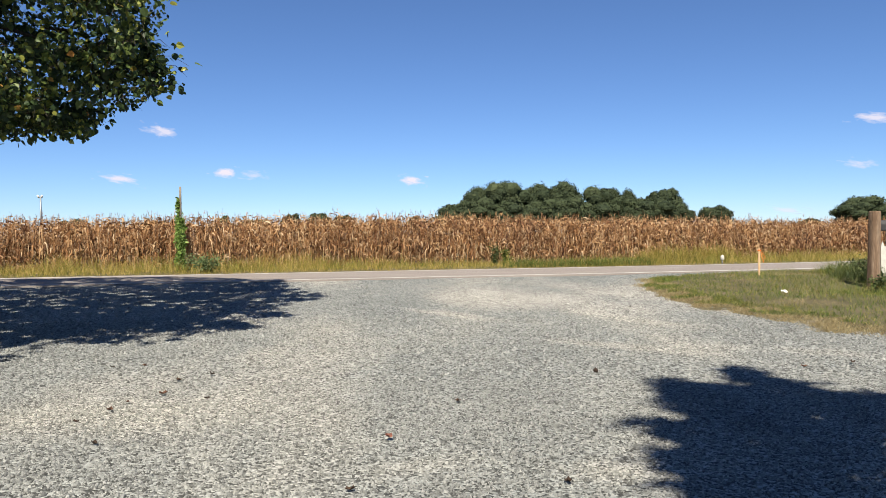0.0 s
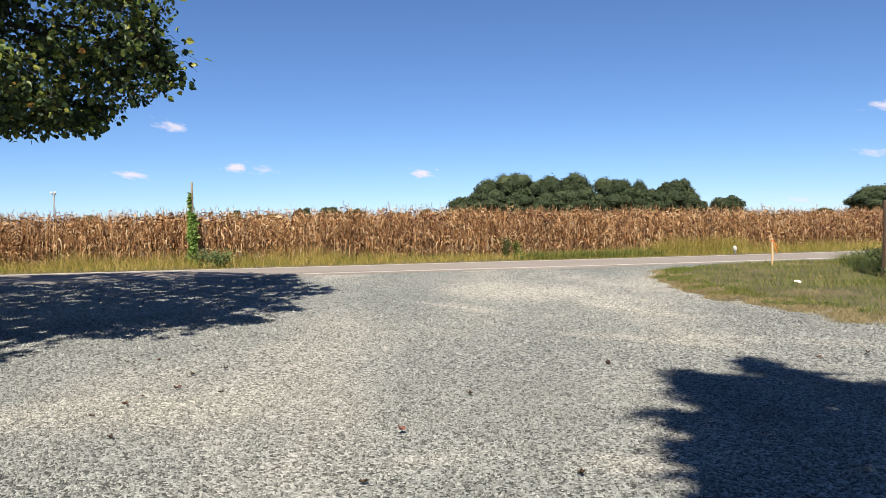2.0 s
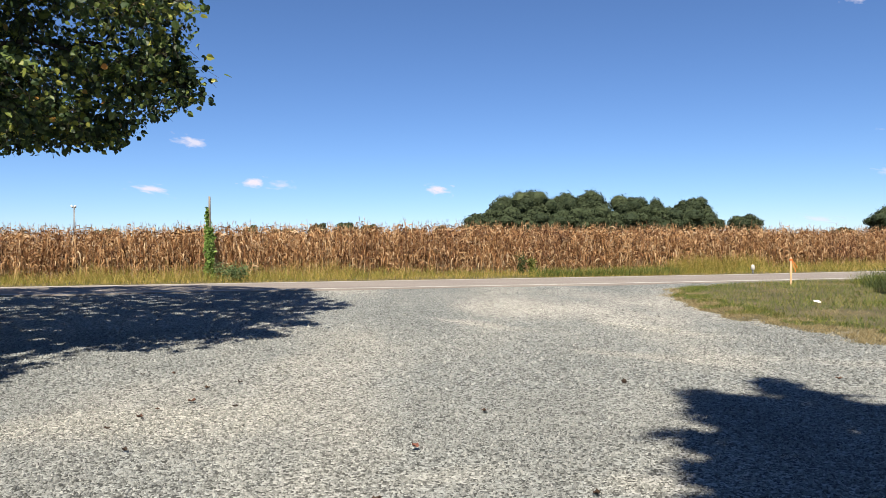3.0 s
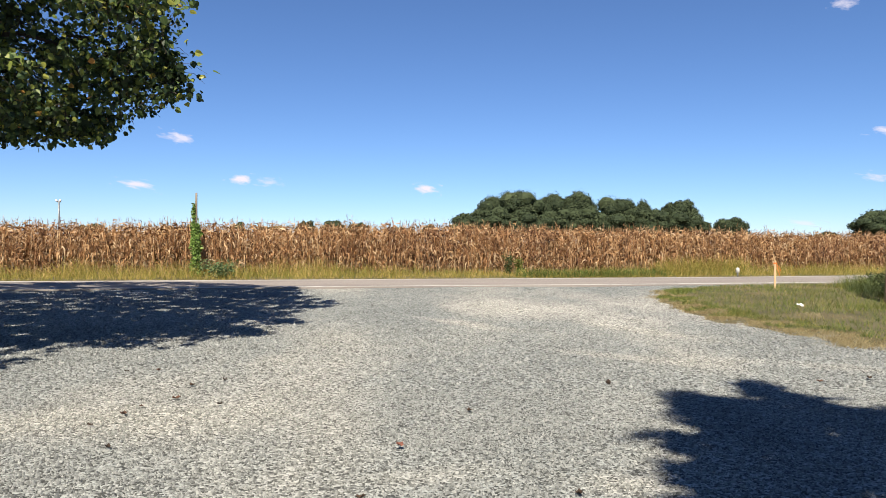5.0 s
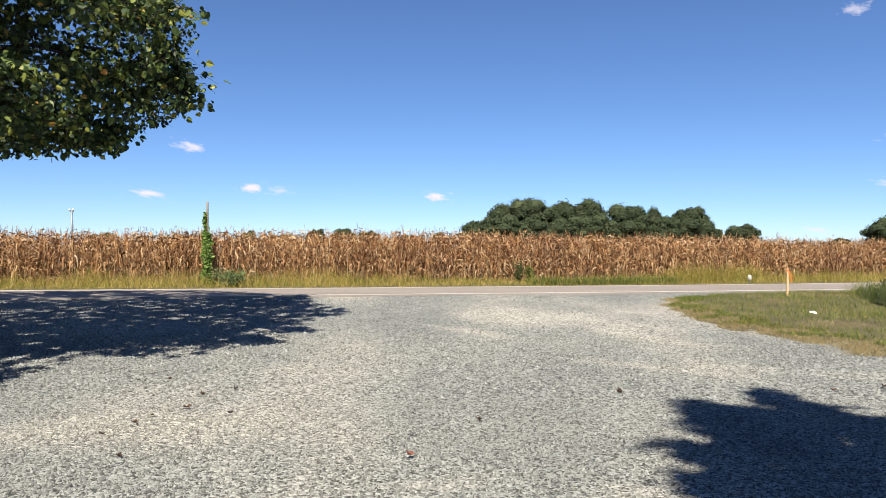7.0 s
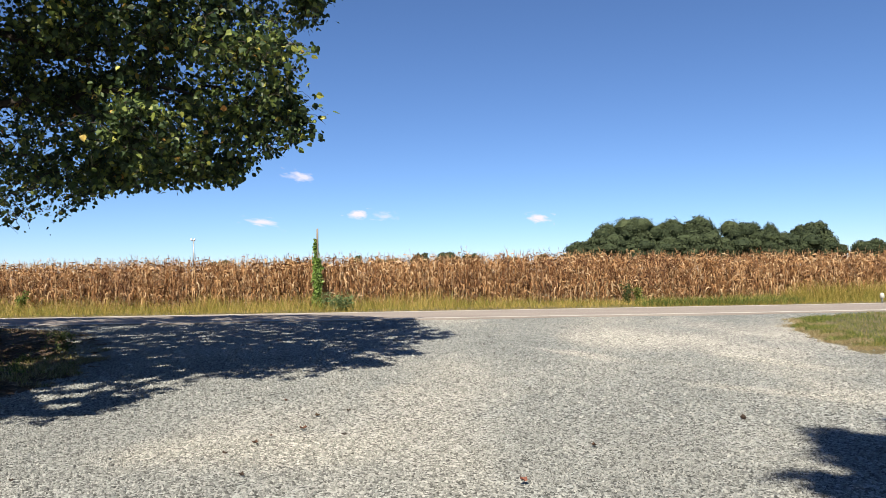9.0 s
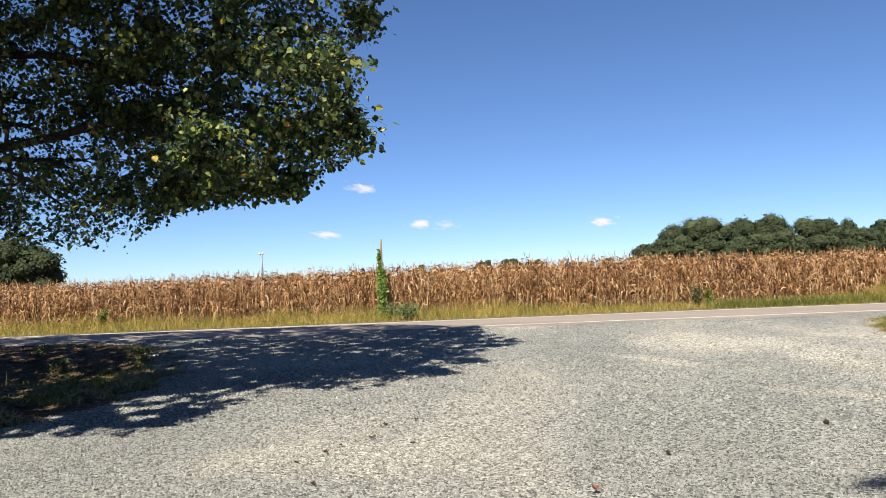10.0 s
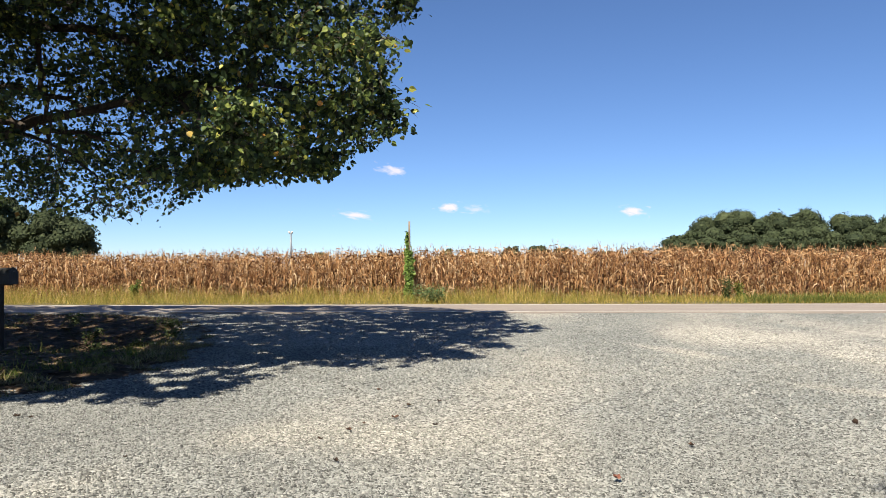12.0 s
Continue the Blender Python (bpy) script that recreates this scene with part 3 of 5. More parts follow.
def crown_points(count, centre, radii, low, power_low, seed, shell=0.3, core=0.16, ragged=0.16, size=3.0, waist=0.0, waist_z=7.0):
    """Places of twigs in a crown: a lumpy round-topped body with a flattish underside."""
    out = []
    total = 0
    c = np.array(centre)
    while total < count:
        u = rng.uniform(-1.15, 1.15, (count * 6, 3))
        rz = np.where(u[:, 2] > 0, radii[2], low)
        p = c + u * np.stack([np.full(len(u), radii[0]), np.full(len(u), radii[1]), rz], -1)
        rho = np.hypot(u[:, 0], u[:, 1])
        rho = rho * (1 + waist * np.clip(waist_z - p[:, 2], 0, 4))
        pw = np.where(u[:, 2] > 0, 2.1, power_low)
        e = (rho ** pw + np.abs(u[:, 2]) ** pw) ** (1 / pw)
        e = e * (1 + ragged * waves(p, size, seed) + ragged * 0.5 * waves(p, size * 0.35, seed + 1))
        keep = (e < 1) & (rng.random(len(u)) < np.where(e > 1 - shell, 1.0, core))
        out.append(p[keep])
        total += int(keep.sum())
    return np.vstack(out)[:count]


def bezier(a, b, c, n):
    t = np.linspace(0, 1, n)[:, None]
    return (1 - t) ** 2 * a + 2 * t * (1 - t) * b + t * t * c


def nearest(nodes, p):
    return int(np.argmin(((nodes - p) ** 2).sum(1)))


def big_tree(name, base, label, limbs, sprays, leafing, trunk_top, trunk_radius, gaps=None):
    """A broad tree: trunk, limbs, branches that reach out to the sprays, twigs along their outer part and leaves on each twig.
    sprays: (n,3) in the world; leafing: rows of (which sprays, twigs on each, their length, leaves on each, leaf size, fine wood).
    gaps: which leaf places stay empty."""
    base = np.array(base, float)
    tree = thing(name, tuple(base), label, "tree")
    zs = np.linspace(0, 1, 9)
    trunk = np.stack([0.35 * np.sin(zs * 2.2), 0.25 * zs ** 2, zs * trunk_top], -1)
    v, q = tube(trunk, trunk_radius * (1 - 0.72 * zs) * (1 + 0.5 * np.exp(-zs * 14)), 10)
    part("trunk", mesh_of("trunk", v, q, None, [M_bark], True), tree)
    nodes, radius_at = [trunk[3:] + base], [trunk_radius * (1 - 0.72 * zs[3:])]
    for pts, r0, r1 in limbs:
        a, b, c = (np.array(k, float) for k in pts)
        line = bezier(a, b, c, 12)
        line[1:-1] += rng.normal(0, 0.07, (10, 3))
        rad = np.linspace(r0, r1, 12)
        v, q = tube(line - base, rad, 7)
        part("limb", mesh_of("limb", v, q, None, [M_bark], True), tree)
        nodes.append(line)
        radius_at.append(rad)
    nodes, radius_at = np.vstack(nodes), np.concatenate(radius_at)
    wood, crown = Pile(), Pile()
    lines = np.zeros((len(sprays), 7, 3))
    for i in np.argsort([((nodes - p) ** 2).sum(1).min() for p in sprays]):
        p = sprays[i]
        k = nearest(nodes, p)
        a = nodes[k]
        length = np.linalg.norm(p - a)
        mid = (a + p) / 2 + np.array([0, 0, 0.15 * length]) + rng.normal(0, 0.08 * length, 3)
        line = bezier(a, mid, p, 7)
        line[1:-1] += rng.normal(0, 0.02 * length, (5, 3))
        rad = np.linspace(min(radius_at[k] * 0.75, 0.010 + 0.014 * length), 0.005, 7)
        wood.add(*tube(line - base, rad, 4, False))
        lines[i] = line
        nodes = np.vstack([nodes, line[1:]])
        radius_at = np.concatenate([radius_at, rad[1:]])
    for sel, each, reach, leaves, size, fine in leafing:
        chosen = lines[sel]
        m = len(chosen) * each
        if not m:
            continue
        t = rng.uniform(0.25, 1, m) * 5.999
        k = t.astype(int)
        row = np.repeat(np.arange(len(chosen)), each)
        root = chosen[row, k] + (chosen[row, k + 1] - chosen[row, k]) * (t - k)[:, None]
        way = rng.normal(0, 1, (m, 3)) * (1, 1, 0.55) + (chosen[row, -1] - chosen[row, 0]) * 0.4 + np.array([0, 0, -0.25])
        way *= (reach * rng.uniform(0.35, 1.15, m) / np.linalg.norm(way, axis=1))[:, None]
        if fine:
            bare = gaps(root + way) if gaps is not None else np.zeros(m, bool)
            for r0, w0 in zip(root[~bare], way[~bare]):
                wood.add(*tube(np.stack([r0, r0 + w0 * 0.5 + (0, 0, 0.05), r0 + w0 * 0.92 + (0, 0, -0.04)]) - base, (0.006, 0.004, 0.002), 3, False))
        n = m * leaves
        s = rng.uniform(0.15, 1.08, (n, 1))
        p = np.repeat(root, leaves, 0) + np.repeat(way, leaves, 0) * s + np.array([0, 0, 0.12]) * s * (1 - s) * 1.6 + rng.normal(0, 0.03 + 0.2 * size, (n, 3))
        if gaps is not None:
            p = p[~gaps(p)]
            n = len(p)
        tv, tq = (LEAF_V, LEAF_Q) if fine else (CARD_V, CARD_Q)
        crown.add(*strew(tv, tq, hanging(n, 0.75) * (size * rng.lognormal(0, 0.22, n))[:, None, None], p - base))
    tagged(part("branchwork", wood.mesh("branchwork", [M_bark]), tree), kind="stuff")
    part("crown", crown.mesh("crown", [M_leaf]), tree, "dark green leaves with a few yellow ones")
    return tree


# ---- the broad tree that overhangs the lot ----
EYE = np.array([0, 0, 1.6])
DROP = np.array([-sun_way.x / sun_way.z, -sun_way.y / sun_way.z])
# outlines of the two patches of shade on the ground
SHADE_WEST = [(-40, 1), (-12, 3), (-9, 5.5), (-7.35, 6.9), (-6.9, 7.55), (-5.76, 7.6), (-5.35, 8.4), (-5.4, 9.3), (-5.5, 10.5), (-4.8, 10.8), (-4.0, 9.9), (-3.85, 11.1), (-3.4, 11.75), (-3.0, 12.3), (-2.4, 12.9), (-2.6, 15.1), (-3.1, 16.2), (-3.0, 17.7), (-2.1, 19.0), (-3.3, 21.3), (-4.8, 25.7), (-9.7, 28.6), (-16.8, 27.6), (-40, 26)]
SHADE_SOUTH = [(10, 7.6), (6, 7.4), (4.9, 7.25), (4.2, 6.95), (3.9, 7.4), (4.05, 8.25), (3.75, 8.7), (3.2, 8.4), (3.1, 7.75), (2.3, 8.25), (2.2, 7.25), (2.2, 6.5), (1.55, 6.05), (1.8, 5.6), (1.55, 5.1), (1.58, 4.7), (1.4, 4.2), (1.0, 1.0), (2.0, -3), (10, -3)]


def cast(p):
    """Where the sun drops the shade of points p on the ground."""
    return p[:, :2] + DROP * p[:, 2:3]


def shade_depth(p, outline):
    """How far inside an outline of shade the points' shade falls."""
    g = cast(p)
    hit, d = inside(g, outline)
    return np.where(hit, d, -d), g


def in_chunks(f, p, size=20000):
    return np.concatenate([f(p[i:i + size]) for i in range(0, len(p), size)]) if len(p) else np.zeros(0, bool)


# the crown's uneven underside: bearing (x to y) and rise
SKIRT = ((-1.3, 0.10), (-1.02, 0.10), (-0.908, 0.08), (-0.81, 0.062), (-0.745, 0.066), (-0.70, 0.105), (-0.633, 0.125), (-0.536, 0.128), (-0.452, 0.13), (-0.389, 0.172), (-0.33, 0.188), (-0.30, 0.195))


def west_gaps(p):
    """Shapes the ground shade: empties leaves beyond its outline and edge, and in sunlight flecks."""
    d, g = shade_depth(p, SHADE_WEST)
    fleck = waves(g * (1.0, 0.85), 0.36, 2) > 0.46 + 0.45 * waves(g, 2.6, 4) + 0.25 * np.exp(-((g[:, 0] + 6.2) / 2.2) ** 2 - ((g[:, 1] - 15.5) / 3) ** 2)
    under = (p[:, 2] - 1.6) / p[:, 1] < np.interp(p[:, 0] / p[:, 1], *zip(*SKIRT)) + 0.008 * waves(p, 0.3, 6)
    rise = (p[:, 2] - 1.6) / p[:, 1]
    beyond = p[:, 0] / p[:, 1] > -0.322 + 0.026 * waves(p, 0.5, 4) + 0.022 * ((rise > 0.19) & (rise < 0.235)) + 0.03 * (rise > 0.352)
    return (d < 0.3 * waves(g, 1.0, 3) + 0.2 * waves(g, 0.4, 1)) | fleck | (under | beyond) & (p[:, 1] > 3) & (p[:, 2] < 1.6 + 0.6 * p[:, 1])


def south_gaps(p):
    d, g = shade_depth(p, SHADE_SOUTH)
    # the shadow's outline and flecks are cut into the leaves
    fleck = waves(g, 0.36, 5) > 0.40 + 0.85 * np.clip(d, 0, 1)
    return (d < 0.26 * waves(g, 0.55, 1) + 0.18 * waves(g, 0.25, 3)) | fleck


SHADE = (-16.6, 12.4, 0.0)
tw = crown_points(4600, (-13.0, 10.2, 6.9), (9.95, 8.8, 9.6), 3.85, 4.5, 1, 0.22, 0.10, 0.09, 1.9, 0.055, 7.5)
# low boughs on the open side, the crown's far half and unseen shading lobes
tw = np.vstack([tw, np.linspace((-6.5, 9.0, 4.5), (-3.3, 8.3, 4.0), 60) + rng.normal(0, 0.42, (60, 3)), np.array([-5.6, 7.6, 2.85]) + rng.normal(0, 0.26, (34, 3)),
                np.array([-4.4, 6.7, 3.3]) + rng.normal(0, 1, (12, 3)) * (0.3, 0.2, 0.16), np.array([-2.75, 7.9, 3.95]) + rng.normal(0, 1, (14, 3)) * (0.2, 0.3, 0.45),
                np.array([-4.1, 8.5, 3.45]) + rng.normal(0, 1, (26, 3)) * (0.5, 0.5, 0.2), crown_points(110, (-6.3, 4.7, 8.0), (2.5, 1.6, 1.4), 1.4, 2.2, 6, 0.5, 0.5),
                crown_points(130, (-8.5, 8.8, 6.0), (3.5, 2.5, 1.0), 0.9, 2.2, 7, 0.5, 0.5), crown_points(50, (-4.5, 8.4, 5.3), (1.6, 1.4, 0.9), 0.8, 2.2, 8, 0.5, 0.5), np.array([-4.6, 8.0, 3.0]) + rng.normal(0, 1, (14, 3)) * (0.35, 0.3, 0.10), crown_points(80, (-9.6, 8.0, 5.9), (2.0, 1.6, 0.9), 0.8, 2.2, 9, 0.5, 0.5),
                crown_points(80, (-8.9, 9.4, 5.1), (1.7, 1.2, 0.9), 0.8, 2.2, 4, 0.5, 0.5), crown_points(120, (-11.0, 11.0, 4.9), (2.6, 1.6, 1.5), 1.2, 2.2, 3, 0.5, 0.5), crown_points(300, (-14.5, 13.6, 11.0), (5.5, 4.0, 3.0), 3.0, 2.2, 5, 0.5, 0.5), crown_points(900, (-20, 12.5, 8.6), (8.6, 7.6, 8.0), 5.2, 3.5, 2, 0.4, 0.3)])
tw = EYE + (tw - EYE) * 1.17
dist = np.linalg.norm(tw - EYE, axis=1)
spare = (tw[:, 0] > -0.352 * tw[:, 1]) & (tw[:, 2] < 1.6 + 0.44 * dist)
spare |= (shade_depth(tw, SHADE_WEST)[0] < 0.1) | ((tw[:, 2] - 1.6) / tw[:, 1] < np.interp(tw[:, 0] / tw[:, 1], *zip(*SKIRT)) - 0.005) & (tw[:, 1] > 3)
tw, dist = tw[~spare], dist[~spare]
in_sight = (tw[:, 2] < 2.8 + 0.36 * dist) & (tw[:, 0] > -1.35 * tw[:, 1] - 1)
near, mid = in_sight & (dist < 15.2), in_sight & (dist >= 15.2)
keep = rng.random(len(tw)) < np.where(near, np.where((tw[:, 2] - 1.6) > 0.265 * dist, 1.0, np.where(tw[:, 0] < -0.62 * tw[:, 1], 0.58, 0.8)), np.where(mid, 0.55, 0.68))
tw, near, mid = tw[keep], near[keep], mid[keep]
# unseen upper boughs added on the sunny side, which shade the low ones
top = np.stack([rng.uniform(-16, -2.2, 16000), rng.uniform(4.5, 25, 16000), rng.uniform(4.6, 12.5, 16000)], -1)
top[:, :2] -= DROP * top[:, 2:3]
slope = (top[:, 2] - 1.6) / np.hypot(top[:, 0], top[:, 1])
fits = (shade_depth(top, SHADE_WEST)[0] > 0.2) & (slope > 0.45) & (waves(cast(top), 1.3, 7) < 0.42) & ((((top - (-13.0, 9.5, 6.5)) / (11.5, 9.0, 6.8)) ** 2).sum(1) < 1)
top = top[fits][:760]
# unseen low boughs added to cast the near edge of the shade
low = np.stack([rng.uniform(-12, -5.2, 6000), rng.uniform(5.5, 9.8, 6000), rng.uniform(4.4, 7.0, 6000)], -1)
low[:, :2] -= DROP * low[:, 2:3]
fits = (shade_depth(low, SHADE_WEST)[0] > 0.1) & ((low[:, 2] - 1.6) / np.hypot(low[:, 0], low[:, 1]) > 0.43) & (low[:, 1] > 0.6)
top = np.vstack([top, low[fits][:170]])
# sunlit sprigs on the crown's face, with open air on their sunny side
LIT = np.array([(-5.3, 8.3, 3.62), (-5.0, 8.5, 3.5), (-4.15, 9.0, 4.5), (-3.7, 9.4, 4.9), (-5.2, 8.8, 5.0), (-6.3, 8.7, 4.9), (-3.55, 9.5, 4.3)])


def open_side(p):
    """Which points stay out of the sprigs' sunlight."""
    g = cast(p)
    away = np.stack([np.where(p[:, 1] < c[1] - 0.2, np.linalg.norm(g - cast(c[None])[0], axis=1), 9.0) for c in LIT]).min(0)
    return away > 0.62


stay = open_side(tw)
tw, near, mid = tw[stay], near[stay], mid[stay]
top = top[open_side(top)]
lit = np.repeat(LIT, 7, 0) + rng.normal(0, 1, (len(LIT) * 7, 3)) * (0.24, 0.12, 0.16)
tw = np.vstack([tw, lit])
near, mid = np.concatenate([near, np.ones(len(lit), bool)]), np.concatenate([mid, np.zeros(len(lit), bool)])
# thin drooping ends with few leaves
droop = np.array([-7.9, 8.6, 2.66]) + rng.normal(0, 1, (30, 3)) * (0.8, 0.4, 0.2)
rim = np.linspace(-0.64, -0.43, 40)
rim = np.stack([rim * 10.1, np.full(40, 10.1), 1.6 + 10.1 * (np.interp(rim, *zip(*SKIRT)) + 0.03)], -1) + rng.normal(0, 1, (40, 3)) * (0.2, 0.4, 0.15)
tip = np.vstack([rim, np.array([-3.4, 10.0, 5.55]) + rng.normal(0, 1, (10, 3)) * (0.12, 0.2, 0.16), np.array([-3.42, 9.75, 3.78]) + rng.normal(0, 1, (4, 3)) * (0.08, 0.1, 0.08), crown_points(60, (-8.5, 11.7, 5.1), (1.3, 0.8, 0.9), 0.8, 2.2, 2, 0.5, 0.5)])
near, mid = np.concatenate([near, np.ones(len(tip), bool)]), np.concatenate([mid, np.zeros(len(tip), bool)])
tw = np.vstack([tw, tip, top, droop])
kind = np.concatenate([np.where(near, 0, np.where(mid, 1, 2)), np.full(len(top), 3), np.full(len(droop), 4)])
ROOT = (-16.4, 12.5)
limbs = [(((*ROOT, 3.7), (-11.4, 10.4, 4.15), (-7.6, 10.4, 4.45)), 0.15, 0.05),
         (((-7.6, 10.4, 4.45), (-6.2, 10.0, 4.5), (-4.6, 9.8, 4.3)), 0.05, 0.018),
         (((-4.8, 9.85, 4.3), (-4.1, 9.8, 4.1), (-3.55, 9.75, 3.9)), 0.014, 0.005),
         (((*ROOT, 7.2), (-10.8, 10.4, 6.5), (-7.0, 10.3, 4.95)), 0.15, 0.035),
         (((*ROOT, 5.6), (-11.6, 10.8, 5.2), (-8.6, 10.2, 4.2)), 0.09, 0.03),
         (((-11.2, 10.7, 4.3), (-9.9, 10.5, 4.1), (-7.9, 10.1, 3.5)), 0.06, 0.022),
         (((-10.3, 10.4, 5.9), (-10.1, 10.4, 4.6), (-10.0, 10.4, 3.4)), 0.05, 0.025),
         (((-7.6, 10.4, 4.45), (-6.6, 9.6, 4.0), (-5.8, 9.2, 3.4)), 0.035, 0.012),
         (((-11.4, 10.6, 4.2), (-9.4, 9.4, 3.9), (-7.4, 8.6, 2.9)), 0.05, 0.014),
         (((-9.6, 10.4, 6.1), (-7.6, 9.6, 6.6), (-4.6, 8.6, 6.4)), 0.07, 0.02),
         (((*ROOT, 6.4), (-11.5, 14.0, 8.6), (-5.8, 15.8, 9.5)), 0.18, 0.03),
         (((*ROOT, 7.2), (-13.2, 10.4, 11.5), (-9.2, 8.4, 12.4)), 0.18, 0.03),
         (((*ROOT, 8.0), (-15.0, 14.0, 12.6), (-13.0, 15.6, 16.6)), 0.17, 0.03),
         (((*ROOT, 5.2), (-18.0, 16.0, 7.4), (-20.4, 21.0, 9.0)), 0.18, 0.03),
         (((*ROOT, 5.4), (-21.0, 11.6, 8.0), (-25.6, 11.0, 9.0)), 0.18, 0.03),
         (((*ROOT, 4.8), (-14.5, 8.0, 7.2), (-10.5, 5.0, 8.0)), 0.17, 0.03),
         (((-13.0, 7.6, 7.2), (-9.5, 5.4, 8.4), (-5.0, 4.6, 8.6)), 0.08, 0.025)]
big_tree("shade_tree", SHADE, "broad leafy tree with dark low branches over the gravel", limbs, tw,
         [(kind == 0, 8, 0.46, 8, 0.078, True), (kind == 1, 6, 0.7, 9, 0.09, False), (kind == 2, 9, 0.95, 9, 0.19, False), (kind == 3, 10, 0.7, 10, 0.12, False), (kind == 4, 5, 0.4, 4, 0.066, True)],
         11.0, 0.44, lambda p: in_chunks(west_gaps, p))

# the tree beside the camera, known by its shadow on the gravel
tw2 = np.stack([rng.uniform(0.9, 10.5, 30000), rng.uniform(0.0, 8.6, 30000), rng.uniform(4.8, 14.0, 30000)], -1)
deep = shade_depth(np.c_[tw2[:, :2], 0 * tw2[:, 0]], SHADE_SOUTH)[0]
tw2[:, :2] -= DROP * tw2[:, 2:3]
# boughs below 10 m are added out of view to block sky and deepen the shade
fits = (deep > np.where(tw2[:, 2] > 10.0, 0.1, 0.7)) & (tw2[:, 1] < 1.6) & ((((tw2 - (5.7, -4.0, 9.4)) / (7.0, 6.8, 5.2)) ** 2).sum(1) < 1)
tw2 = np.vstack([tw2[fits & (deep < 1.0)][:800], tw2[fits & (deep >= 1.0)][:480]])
limbs2 = [(((7.4, -5.0, 5.2), (4.8, -3.6, 7.4), (2.6, -2.6, 8.6)), 0.14, 0.03), (((7.4, -5.0, 6.4), (5.4, -4.0, 10.0), (3.4, -3.4, 11.8)), 0.13, 0.03),
          (((7.4, -5.0, 6.8), (8.0, -4.0, 9.2), (8.8, -3.6, 11.0)), 0.13, 0.03), (((7.4, -5.0, 7.0), (7.6, -6.6, 9.8), (7.6, -8.0, 11.4)), 0.13, 0.03),
          (((7.4, -5.0, 5.8), (9.2, -5.2, 7.6), (10.8, -5.0, 9.0)), 0.12, 0.03), (((7.4, -5.0, 5.4), (6.6, -2.6, 6.6), (6.0, -0.4, 7.2)), 0.1, 0.03)]
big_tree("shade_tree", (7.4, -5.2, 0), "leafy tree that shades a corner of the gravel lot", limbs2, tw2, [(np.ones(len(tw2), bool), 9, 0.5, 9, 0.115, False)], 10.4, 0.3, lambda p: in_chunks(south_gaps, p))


def facing(d, loose):
    """Turning matrices of leaf clumps that face outwards along d, more or less."""
    z = d + rng.normal(0, loose, d.shape)
    z /= np.linalg.norm(z, axis=1, keepdims=True)
    y = rng.normal(size=d.shape) - np.array([0, 0, 0.5])
    x = np.cross(y, z)
    x /= np.linalg.norm(x, axis=1, keepdims=True)
    return np.stack([x, np.cross(z, x), z], -1)


def far_tree(place, height, width, seed, clump=0.6, count=2600, label="full dark green tree at the edge of the fields", low=0.9, lobes=20):
    """A distant tree: trunk with limbs and a round-headed crown of many leafy boughs."""
    r = np.random.default_rng(seed)
    tree = thing("field_tree", place, label, "tree", "trees beyond the field")
    zs = np.linspace(0, 1, 6)
    v, q = tube(np.stack([0.3 * np.sin(zs * 3), 0.2 * zs, zs * height * 0.75], -1), 0.03 * height * (1 - 0.7 * zs) + 0.03, 7)
    part("trunk", mesh_of("trunk", v, q, None, [M_bark], True), tree)
    pile = Pile()
    body = np.array([width * 0.33, width * 0.33, height * 0.31])
    mid = np.array([0, 0, height * 0.54])
    for i in range(lobes):
        up = -0.75 + 1.75 * (i + 0.5) / lobes
        a = i * 2.4 + r.uniform(-0.5, 0.5)
        flat = math.sqrt(max(0.0, 1 - up * up))
        c = mid + body * np.array([flat * math.cos(a), flat * math.sin(a), up]) * r.uniform(0.78, 1.05)
        rad = np.array([width, width, height * 0.8]) * r.uniform(0.10, 0.24)
        n = count // (lobes + 4)
        d = rng.normal(size=(n, 3))
        d /= np.linalg.norm(d, axis=1, keepdims=True)
        p = c + d * rad * rng.uniform(0.76, 0.98, (n, 1)) * (1 + 0.13 * waves(d * 3 + seed, 1.0, seed % 5))[:, None]
        p[:, 2] = np.maximum(p[:, 2], low * rng.uniform(0.3, 1.2, n))
        pile.add(*strew(CARD_V - np.array([0, 0.5, 0]), CARD_Q, facing(d, 0.5) * (clump * rng.lognormal(0, 0.3, n))[:, None, None], p))
        la, lo = np.linspace(-1.45, 1.45, 7), np.arange(9) * 2 * math.pi / 9
        knob = np.stack([np.cos(la)[:, None] * np.cos(lo), np.cos(la)[:, None] * np.sin(lo), np.sin(la)[:, None] + 0 * lo], -1)
        v, q, t = loft(c + knob * rad * 0.73 * (1 + 0.12 * waves(knob * 3 + seed, 0.8, seed % 5))[..., None])
        pile.add(v, q, t)
        if i % 3 == 0:
            v, q = tube(np.array([(0, 0, c[2] * 0.55), c * (0.6, 0.6, 0.9), c]), [0.02 * height * 0.5, 0.05, 0.03], 4, False)
            part("limb", mesh_of("limb", v, q, None, [M_bark]), tree)
    n = 4 * count // (lobes + 4)               # the crown's inside
    d = rng.normal(size=(n, 3))
    d /= np.linalg.norm(d, axis=1, keepdims=True)
    pile.add(*strew(CARD_V - np.array([0, 0.5, 0]), CARD_Q, facing(d, 0.4) * (clump * 2.2 * rng.lognormal(0, 0.2, n))[:, None, None], mid + d * body * rng.uniform(0.8, 1.0, (n, 1))))
    part("crown", pile.mesh("crown", [M_far_leaf]), tree)
    return tree


